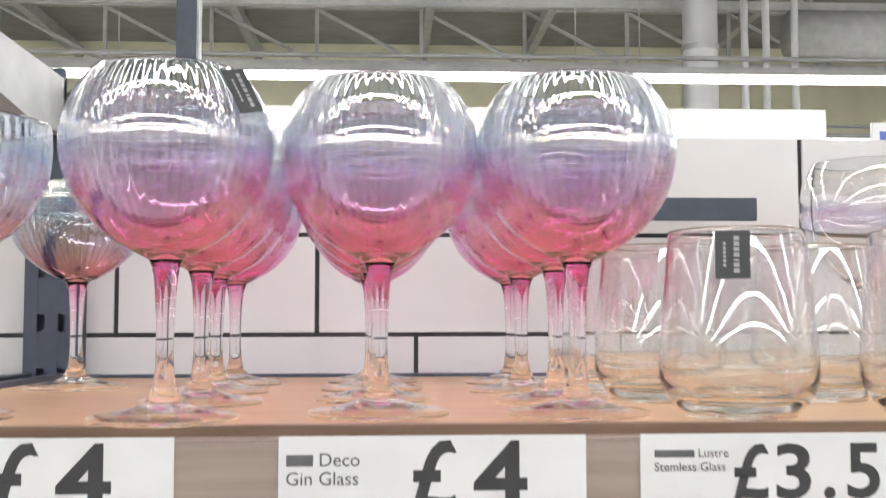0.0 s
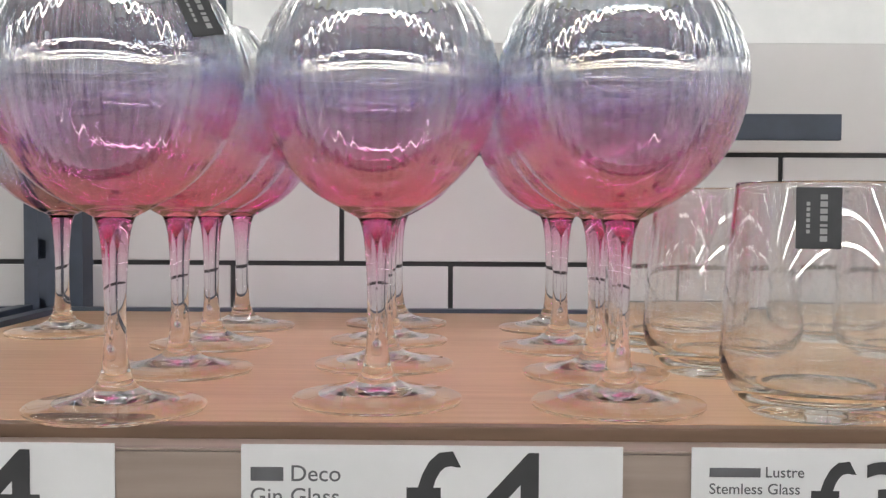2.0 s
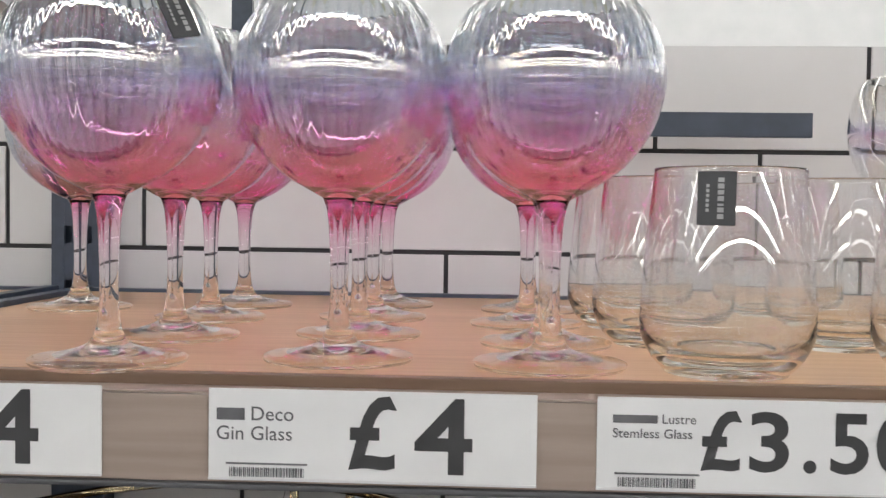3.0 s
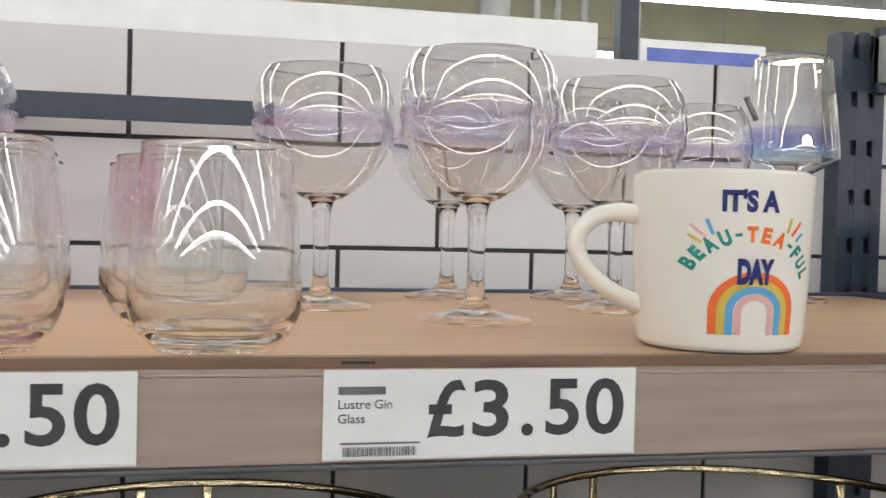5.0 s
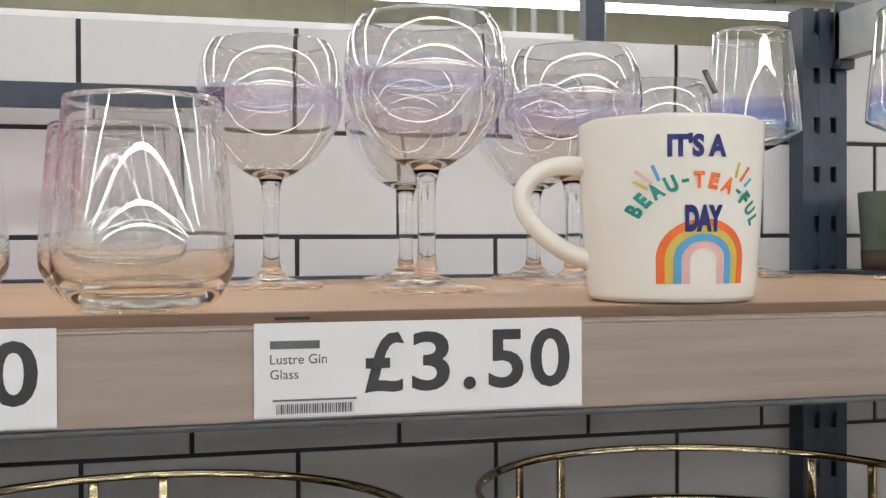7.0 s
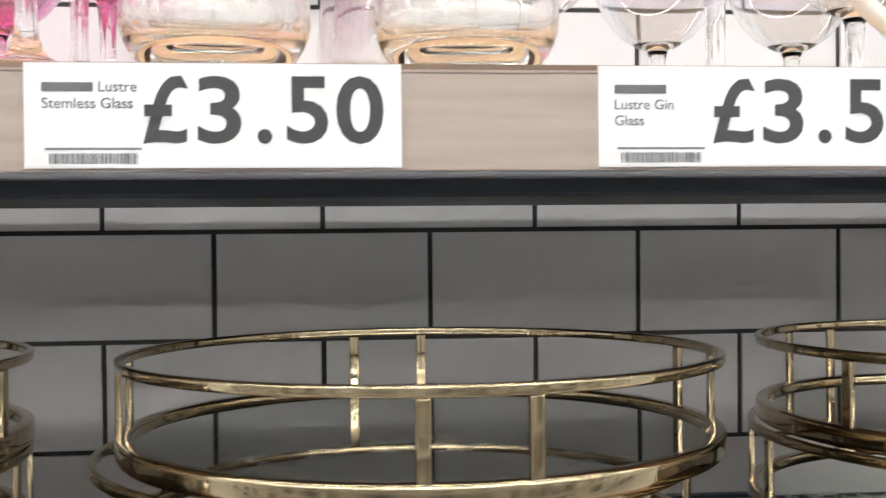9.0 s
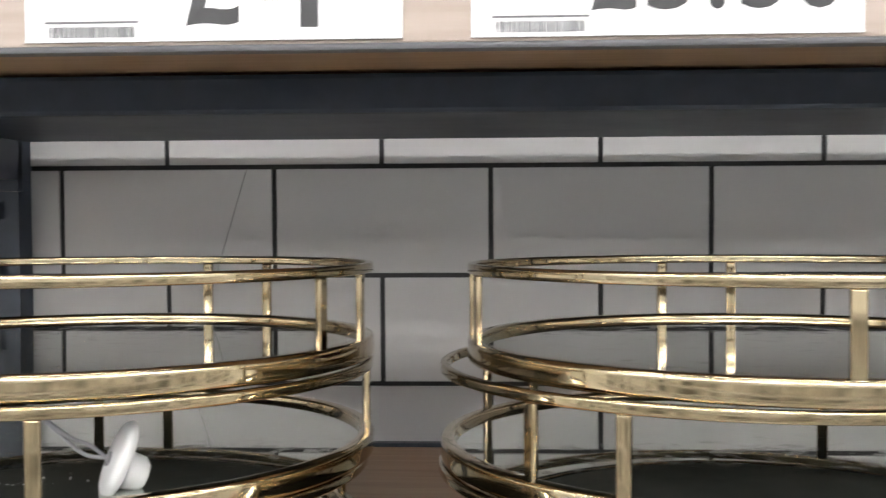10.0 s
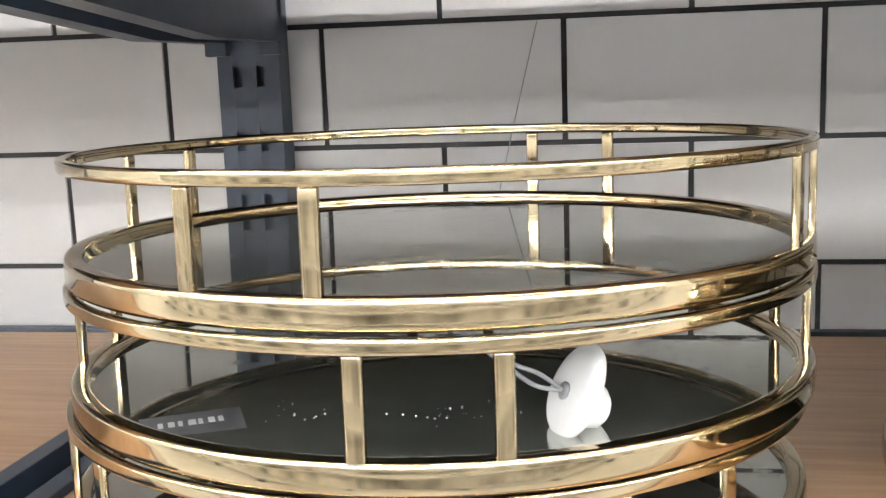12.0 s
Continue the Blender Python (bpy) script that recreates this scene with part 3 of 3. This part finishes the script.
part("bowl", lathe(outside[28:] + [(0.0342, 0.0943), (0.0337, 0.0946), (0.0332, 0.0943)] + spline(INNER, 50), 112), M_TUMBLER, tumbler, smooth=True, recalc=False)
part("base", lathe(outside[:29], 112), M_THICK, tumbler, "thick pale yellow base", True, False)
clear(tumbler)
for x, y, a in [(0.237, -0.373, 20), (0.229, -0.281, 95), (0.337, -0.373, 44), (0.326, -0.282, 170)]:
    copy_thing(tumbler, on_shelf(x, y, a))
t1 = copy_thing(tumbler, on_shelf(0.249, -0.485, 0))
tagged(t1, "clear lustre stemless glass with a charcoal tag on its side")
swing_tag(t1, 0.0165, 0.0235, pose(-0.0125, -0.0330, 0.0920, -4.8, 0, -20))

LUST = [(0.0085, 0.078), (0.017, 0.0825), (0.028, 0.0905), (0.0385, 0.103), (0.0460, 0.117), (0.0497, 0.132), (0.0500, 0.143), (0.0480, 0.158), (0.0445, 0.168), (0.0405, 0.1745)]
STEM_C = [(0.0085, 0.078), (0.0068, 0.073), (0.0060, 0.066), (0.0056, 0.050), (0.0056, 0.032), (0.0060, 0.020), (0.0074, 0.0130), (0.0105, 0.0090)]
LUST, STEM_C = [[(r, z * 0.957) for r, z in line] for line in (LUST, STEM_C)]
lust, _b = stemmed("lustre_gin_glass", "clear balloon gin glass with a violet lustre band", LUST, STEM_C, 0.036, M_LUSTRE, 0, group="lustre gin glasses", seg=96)
lust.matrix_basis = on_shelf(0.432, -0.243)
for x, y, a in [(0.518, -0.346, 30), (0.551, -0.126, 80), (0.647, -0.258, 140), (0.662, -0.124, 200)]:
    copy_thing(lust, on_shelf(x, y, a))
l6 = copy_thing(lust, on_shelf(0.770, -0.132, 20))
tagged(l6, "clear lustre gin glass with a charcoal tag at the rim")
swing_tag(l6, 0.013, 0.022, pose(0.018, -0.0405, 0.176, -22, -12, 24))

WINE = [(0.0062, 0.112), (0.01368, 0.1145), (0.02736, 0.1215), (0.04047, 0.129), (0.04241, 0.1325), (0.04161, 0.145), (0.03933, 0.17), (0.03625, 0.197), (0.03363, 0.221)]
STEM_W = [(0.0062, 0.112), (0.0048, 0.106), (0.0042, 0.095), (0.0040, 0.065), (0.0040, 0.035), (0.0046, 0.020), (0.0060, 0.0125), (0.0090, 0.0088)]
WINE, STEM_W = [[(r, z * 0.972) for r, z in line] for line in (WINE, STEM_W)]
wine, _b = stemmed("wine_glass", "tall angular wine glass with a blue violet band", WINE, STEM_W, 0.036, M_WINE, 0, group="wine glasses", seg=96)
wine.matrix_basis = on_shelf(0.862, -0.135)
copy_thing(wine, on_shelf(0.946, -0.250, 60))


# ---- the printed mug ----
MUG = [(0.0, 0.0022), (0.026, 0.0020), (0.0300, 0.0006), (0.0330, 0.0003), (0.0352, 0.0018), (0.0364, 0.006), (0.0378, 0.028), (0.0390, 0.055), (0.0400, 0.0875), (0.0399, 0.0893), (0.0390, 0.0900), (0.0378, 0.0893),
       (0.0372, 0.0875), (0.0358, 0.030), (0.0335, 0.009), (0.027, 0.0055), (0.0, 0.005)]


def mug_r(z):
    pts = ((0.006, 0.0364), (0.028, 0.0378), (0.055, 0.0390), (0.0875, 0.0400))
    for (a, ra), (b, rb) in zip(pts, pts[1:]):
        if z <= b or b == 0.0875:
            return ra + (rb - ra) * (z - a) / (b - a)


FACE = radians(-101)


def wrap(bm, lift=0.00035):
    """Lays a flat bmesh of x and y round the mug: x along the surface, y up."""
    for v in bm.verts:
        s, z = v.co.x, v.co.y
        a = FACE + s / 0.0388
        r = mug_r(z) + lift
        v.co = Vector((r * math.cos(a), r * math.sin(a), z))
    return bm


def finely(bm, step=0.002):
    for _ in range(4):
        es = [e for e in bm.edges if abs(e.verts[0].co.x - e.verts[1].co.x) > step]
        if not es:
            break
        bmesh.ops.subdivide_edges(bm, edges=es, cuts=1)
        bmesh.ops.triangulate(bm, faces=bm.faces[:])
    return bm


def placed(bm, w, x, y, turn=0.0):
    m = Matrix.Translation((x, y, 0)) @ Matrix.Rotation(turn, 4, "Z") @ Matrix.Translation((-w / 2, 0, 0))
    bm.transform(m)
    return bm


def band(r0, r1, cx, cy, legs, seg=28):
    """An arch of a rainbow: half a ring with straight legs."""
    bm = bmesh.new()
    pts = [(-1.0, 0.0, -legs)] + [(math.cos(math.pi - math.pi * i / seg), math.sin(math.pi * i / seg), 0.0) for i in range(seg + 1)] + [(1.0, 0.0, -legs)]
    rows = [(bm.verts.new((cx + r0 * c, cy + r0 * s + d, 0)), bm.verts.new((cx + r1 * c, cy + r1 * s + d, 0))) for c, s, d in pts]
    for a, b in zip(rows, rows[1:]):
        bm.faces.new((a[0], a[1], b[1], b[0]))
    return bm


def stroke(x0, y0, x1, y1, w):
    bm = bmesh.new()
    d = Vector((x1 - x0, y1 - y0)).normalized()
    n = Vector((-d.y, d.x)) * w / 2
    vs = [bm.verts.new((x + sx * n.x, y + sx * n.y, 0)) for x, y, sx in ((x0, y0, 1), (x0, y0, -1), (x1, y1, -1), (x1, y1, 1))]
    bm.faces.new(vs)
    return bm


mug = thing("printed_mug", "cream ceramic mug printed with a rainbow and slogan", "mug", on_shelf(0.6150, -0.480))
part("body", lathe(spline(MUG, 90), 96), M_MUG, mug, smooth=True)
hp = [(-0.036, 0, 0.0685), (-0.046, 0, 0.0700), (-0.056, 0, 0.0675), (-0.0635, 0, 0.0600), (-0.0650, 0, 0.0505), (-0.0610, 0, 0.0405), (-0.053, 0, 0.0310), (-0.044, 0, 0.0245), (-0.035, 0, 0.0205)]
hd = part("handle", tube(spline(hp, 36), [0.0056 - 0.0014 * math.sin(math.pi * i / 35) for i in range(36)], 16, 1.15, (0, 1, 0)), M_MUG, mug, smooth=True)
hd.matrix_basis = pose(0, 0, 0, 0, 0, -12)


def sized(text, width, height, bold):
    """Writing stretched to a width and height."""
    bm, w = letters(text, 0.015, bold)
    lo, hi = min(v.co.y for v in bm.verts), max(v.co.y for v in bm.verts)
    for v in bm.verts:
        v.co.x *= width / w
        v.co.y = (v.co.y - lo) * height / (hi - lo)
    return bm


part("slogan", wrap(finely(placed(sized("IT'S A", 0.0242, 0.0114, 0.0008), 0.0238, 0.0008, 0.0708))), M_NAVY, mug, "navy printed words")
part("slogan", wrap(finely(placed(sized("DAY", 0.0160, 0.0130, 0.0010), 0.0155, 0.0036, 0.0350)), 0.0006), M_NAVY, mug, "navy printed word")
ARC_R, ARC_Y = 0.0274, 0.0286
angle = radians(154)
WIDTHS = {"B": 0.0046, "E": 0.0042, "A": 0.0054, "U": 0.0048, "-": 0.0030, "T": 0.0046, "F": 0.0040, "L": 0.0038}
for text, mat, label in (("BEAU", M_TEAL, "teal printed word"), ("-", M_TEAL, ""), ("TEA", M_ORANGE, "orange printed word"), ("-", M_TEAL, ""), ("FUL", M_TEAL, "teal printed word")):
    full = bmesh.new()
    for ch in text:
        w = WIDTHS[ch]
        bm = sized(ch, w, 0.0016 if ch == "-" else 0.0080, 0.0008)
        adv = (w + 0.0011) / ARC_R
        a = angle - adv / 2
        up = 0.0033 if ch == "-" else 0.0
        placed(bm, w, 0.0018 + (ARC_R + up) * math.cos(a), ARC_Y + (ARC_R + up) * math.sin(a), a - math.pi / 2)
        me = bpy.data.meshes.new("letter")
        bm.to_mesh(me)
        bm.free()
        full.from_mesh(me)
        bpy.data.meshes.remove(me)
        angle -= adv
    part("slogan", wrap(finely(full)), mat, mug, label)
for r0, r1, mat, lab in ((0.0163, 0.0200, M_ORANGE, "orange arch"), (0.0128, 0.0163, M_YELLOW, "yellow arch"), (0.0094, 0.0128, M_BLUE, "blue arch"), (0.0058, 0.0090, M_PINK, "pink arch")):
    part("rainbow_arch", wrap(finely(band(r0, r1, 0.0040, 0.0214, 0.0115))), mat, mug, lab)
for x0, y0, x1, y1, mat in ((-0.0265, 0.0585, -0.0205, 0.0545, M_YELLOW), (-0.0255, 0.0635, -0.0185, 0.0570, M_PINK), (-0.0185, 0.0660, -0.0158, 0.0585, M_BLUE),
                            (0.0165, 0.0600, 0.0185, 0.0675, M_YELLOW), (0.0190, 0.0585, 0.0245, 0.0655, M_ORANGE), (0.0215, 0.0560, 0.0260, 0.0600, M_BLUE)):
    part("printed_ray", wrap(finely(stroke(x0 + 0.0015, y0 + 0.001, x1 + 0.0015, y1 + 0.001, 0.0015))), mat, mug)

for piece in mug.children:
    piece.data.transform(Matrix.Diagonal((1.165, 1.165, 0.98, 1)))

gm_ = thing("glazed_mug", "dark green and brown glazed mug with a tag", "mug", on_shelf(1.046, -0.095))
part("body", lathe([(0.0, 0.002), (0.034, 0.0004), (0.036, 0.003), (0.0375, 0.025), (0.0395, 0.060), (0.0405, 0.077), (0.0395, 0.0785), (0.0375, 0.077), (0.0345, 0.02), (0.0, 0.006)], 64), M_GREEN, gm_, smooth=True)
part("glaze_band", lathe([(0.0358, 0.0016), (0.0366, 0.003), (0.0378, 0.022), (0.0374, 0.0225), (0.0362, 0.003)], 64, closed=True), M_BROWN, gm_, "brown unglazed base", True)
swing_tag(gm_, 0.010, 0.024, pose(-0.020, -0.0363, 0.074, -3, 0, -28))


# ---- price tags ----
def bars(bm, x0, x1, z0, z1, n, y0, y1):
    rnd = random.Random(4)
    x = x0
    while x < x1:
        w = rnd.choice((0.0003, 0.0004, 0.0006, 0.0008))
        box(bm, x, min(x + w, x1), y0, y1, z0, z1)
        x += w + rnd.choice((0.0003, 0.0005))
    return bm


def stand_up(bm, dx, dz, y):
    bm.transform(Matrix.Translation((dx, y, dz)) @ Matrix.Rotation(radians(90), 4, "X"))
    return bm


def heavy(width, height, d=0.0018):
    """A bold 4: four thin ones laid over each other, so that its counter stays open."""
    full = bmesh.new()
    for dx, dy, lift in ((0, 0, 0), (d, 0, 0.00004), (0, d, 0.00008), (d, d, 0.00012)):
        bm = sized("4", width - d, height - d, 0.0)
        bm.transform(Matrix.Translation((dx, dy, lift)))
        me = bpy.data.meshes.new("digit")
        bm.to_mesh(me)
        bm.free()
        full.from_mesh(me)
        bpy.data.meshes.remove(me)
    return full


def price_tag(x0, w, price, lines, label, tilt=0.0, size=0.0056, left=0.0065, first=0.0285, drop=0.0062):
    zf = shelf_z(-0.53)
    t = thing("price_tag", label, "price tag", pose(x0, -0.5379, zf - 0.0425, 0, -tilt, 0), "price tags")
    h = 0.0392
    part("card", new_box(0, w, -0.0006, 0.0, 0, h), M_PAPER, t)
    part("sleeve_fold", new_box(0, w, -0.0012, -0.0007, 0.0, 0.0010), M_PLASTIC, t, "clear plastic fold")
    for glyph, a, b, z0, z1 in price:
        part("price_digit", stand_up(heavy(b - a, z1 - z0) if glyph == "4" else sized(glyph, b - a, z1 - z0, 0.0003), a, z0, -0.0008), M_INK, t, "bold dark printed price")
    for i, (brand, text) in enumerate(lines):
        z = first - i * drop
        x = left
        if brand:
            part("brand_bar", new_box(x, x + brand, -0.0009, -0.0007, z, z + size * 0.6), M_INK_THIN, t)
            x += brand + size * 0.35
        if text:
            bm, _w = letters(text, size, 0.00004)
            part("description", stand_up(bm, x, z, -0.0008), M_INK_THIN, t)
    part("barcode", bars(bmesh.new(), 0.0090, 0.0410, 0.0016, 0.0056, 30, -0.0009, -0.0007), M_INK_THIN, t)["kind"] = "stuff"
    part("code_line", new_box(0.0075, 0.0425, -0.0009, -0.0007, 0.0068, 0.0076), M_INK_THIN, t)
    return t


FOUR = (("\u00a3", 0.0600, 0.0805, 0.0055, 0.0372), ("4", 0.0880, 0.1125, 0.0045, 0.0368))


def three_fifty(x, k):
    return tuple((g, x + k * a, x + k * b, z0, z1) for g, a, b, z0, z1 in (
        ("\u00a3", 0.0, 0.0172, 0.0090, 0.0345), ("3", 0.0205, 0.0372, 0.0090, 0.0345), (".", 0.0432, 0.0488, 0.0090, 0.0146),
        ("5", 0.0545, 0.0705, 0.0090, 0.0345), ("0", 0.0735, 0.0920, 0.0088, 0.0347)))


price_tag(-0.166, 0.140, FOUR, [(0.0120, "Deco"), (0, "Gin Glass")], "white shelf price tag reading 4 pounds", 0.0, 0.0085, 0.0035, 0.0258, 0.0084)
price_tag(0.0205, 0.1395, FOUR, [(0.0120, "Deco"), (0, "Gin Glass")], "white shelf price tag reading 4 pounds", 0.0, 0.0085, 0.0035, 0.0258, 0.0084)
price_tag(0.185, 0.1395, three_fifty(0.0430, 0.975), [(0.0185, "Lustre"), (0, "Stemless Glass")], "white price tag reading 3.50 for stemless glasses")
price_tag(0.401, 0.143, three_fifty(0.0458, 0.995), [(0.0205, ""), (0, "Lustre Gin"), (0, "Glass")], "white price tag reading 3.50 for lustre gin glasses")
s = part("edge_mark", new_box(0.411, 0.426, -0.5212, -0.5204, shelf_z(-0.53) - 0.0032, shelf_z(-0.53) - 0.0020), M_BLACK)
tagged(s, "short black notch mark in the shelf edging", "mark", kind="structure")


# ---- gold trays ----
TR = 0.168


def ring(r0, r1, z0, z1, p=0.34):
    """A ring with a softly rounded, polished section."""
    cr, cz, hr, hz = (r0 + r1) / 2, (z0 + z1) / 2, (r1 - r0) / 2, (z1 - z0) / 2
    prof = []
    for i in range(32):
        a = 2 * math.pi * (i + 0.5) / 32
        c, n = math.cos(a), math.sin(a)
        prof.append((cr + hr * math.copysign(abs(c) ** p, c), cz + hz * math.copysign(abs(n) ** p, n)))
    return lathe(prof, 160, closed=True)


def gold_tray(shift=(0, 0, 0, 0)):
    t = thing("gold_tray", "round gold metal tray with smoked mirror base and gallery rail", "tray", None, "stacked gold trays")
    part("base_ring", ring(TR - 0.0085, TR, 0.0, 0.0122, 0.42), M_GOLD, t, smooth=True)
    part("mirror", lathe([(0, 0.0080), (TR - 0.0080, 0.0080), (TR - 0.0080, 0.0050), (0, 0.0050)], 128), M_MIRROR, t, "smoked mirror glass")
    part("underside", lathe([(0, 0.0045), (TR - 0.0085, 0.0045), (TR - 0.0085, 0.0012), (0, 0.0012)], 96), M_UNDER, t, "black felt underside")
    part("gallery_rail", ring(TR - 0.0046, TR - 0.0002, 0.0472, 0.0530, 0.45), M_GOLD, t, smooth=True)
    for k in range(4):
        for s in (-1, 1):
            a = radians(90 * k + shift[k]) + s * 0.147
            p = part("post", new_box(-0.0034, 0.0034, -0.0017, 0.0017, 0.0105, 0.0476, 0.0013, 3), M_GOLD, t, smooth=True)
            p.matrix_basis = Matrix.Rotation(a, 4, "Z") @ pose(TR - 0.0024, 0, 0, 0, 0, 90)
    return t


STACK = 0.0537
first = None
stacks = ((-0.043, -0.340, ((-16, 0, 0), (8, 0.000, -0.004), (40, -0.003, -0.006))),
          (0.346, -0.343, ((4.3, 0, 0), (-39, -0.015, 0.002), (-36, -0.016, 0.0))),
          (0.7235, -0.343, ((30, 0, 0), (-10, -0.004, 0.003), (66, 0.003, -0.002))))
for sx, sy, layers in stacks:
    for lvl, (turn, ox, oy) in enumerate(layers):
        z = low_z(sy) + 0.0012 + STACK * (2 - lvl)
        m = pose(sx + ox, sy + oy, z) @ pose(0, 0, 0, -1.15, 0, 0) @ pose(0, 0, 0, 0, 0, turn)
        if first is None:
            gold_tray((0, -3.3, 0, 2.8)).matrix_basis = m
            first = False
        elif not first:
            first = gold_tray()
            first.matrix_basis = m
        else:
            copy_thing(first, m)

# things lying on the second tray of the stack by the upright
MZ = low_z(-0.34) + 0.0012 + STACK + 0.0080
st = thing("security_tag", "white plastic security tag on a grey looped cable", "security tag", pose(0.024, -0.461, MZ + 0.0158))
axis = Vector((-0.83, -0.42, 0.38)).to_track_quat("Z", "Y").to_matrix().to_4x4() @ Matrix.Rotation(radians(70), 4, "Z")
bm = lathe(spline([(0.0, 0.0036), (0.006, 0.0037), (0.0118, 0.0030), (0.0138, 0.0012), (0.0140, -0.0006), (0.0128, -0.0026), (0.008, -0.0042), (0.0, -0.0046)], 22), 40)
for v in bm.verts:
    v.co.x *= 1.30 + 8.0 * v.co.x
    v.co.y *= 1.08
bm.transform(axis)
part("body", bm, M_PLASTIC, st, smooth=True)
bm = lathe([(0, -0.0155), (0.0055, -0.0150), (0.0080, -0.0125), (0.0086, -0.0065), (0.0090, -0.0040), (0, -0.0036)], 28)
bm.transform(axis @ Matrix.Translation((-0.004, 0.002, 0)))
part("button", bm, M_PLASTIC, st, smooth=True)
bm = lathe([(0, 0.0034), (0.0032, 0.0034), (0.0034, 0.0046), (0.0022, 0.0052), (0, 0.0050)], 20)
bm.transform(axis)
part("socket", bm, M_CABLE, st, smooth=True)
c0 = axis @ Vector((0.0, 0.0, 0.0050))
for bend in ((-0.013, -0.003, 0.003), (-0.012, 0.002, 0.008)):
    c1, c2, c3 = Vector(bend), Vector((-0.024, 0.004, 0.010)), Vector((-0.041, 0.013, 0.021))
    c2 = c2 + Vector((0, 0, 0.6 * (bend[2] - 0.005)))
    part("cable", tube(spline([tuple(c0), tuple(c0 + c1 * 0.7), tuple(c0 + c2 * 0.8), tuple(c0 + c3)], 26), 0.0009, 8), M_CABLE, st, "grey cable loop", True)
lb = thing("paper_label", "folded charcoal paper label lying on a mirror tray", "label", pose(-0.1170, -0.4690, MZ + 0.0030, 9, 0, 28))
part("card", new_box(-0.019, 0.019, -0.011, 0.011, 0, 0.0006), M_CARD, lb)
part("fold", new_box(-0.019, 0.019, -0.0115, 0.011, -0.0020, -0.0006), M_CABLE, lb, "pale grey lower leaf")
bm = bmesh.new()
for i, k in enumerate((0.8, 1.0, 0.7, 1.2, 0.7, 1.0, 0.8)):
    box(bm, -0.0125 + i * 0.0037, -0.0125 + i * 0.0037 + 0.0024 * k, 0.001, 0.0050, 0.00065, 0.0008)
part("print", bm, M_CARD_INK, lb)
rnd = random.Random(9)
bm = bmesh.new()
for i in range(80):
    a, d = rnd.uniform(0, 6.28), abs(rnd.gauss(0, 0.016))
    x, y, r = (-0.066 if i % 3 else -0.022) + d * math.cos(a) * 1.6, -0.452 + d * math.sin(a), rnd.choice((0.00012, 0.0002, 0.00035))
    box(bm, x - r, x + r, y - r, y + r, 0, r, r * 0.3, 1)
dust = tagged(part("dust_specks", bm, M_PLASTIC), "white dust specks on the smoked mirror", "dust", kind="stuff")
dust.matrix_basis = pose(0, 0, MZ + 0.0020)
th = thing("nylon_thread", "thin stiff nylon thread leaning on the tile panel", "thread")
part("thread", tube([(-0.052, -0.082, 1.168), (-0.036, -0.055, 1.245), (-0.018, -0.030, 1.325)], 0.00045, 6), M_THREAD, th)

# ---- tiled panels, piece by piece ----
back_panel("wall_panel_main", BX[1] + 0.002, BX[2] - 0.002, 0.0)
back_panel("wall_panel_left", BX[0] + 0.002, BX[1] - 0.002, -0.321 - 0.19)
back_panel("wall_panel_right", BX[2] + 0.002, BX[3] - 0.002, 1.083)
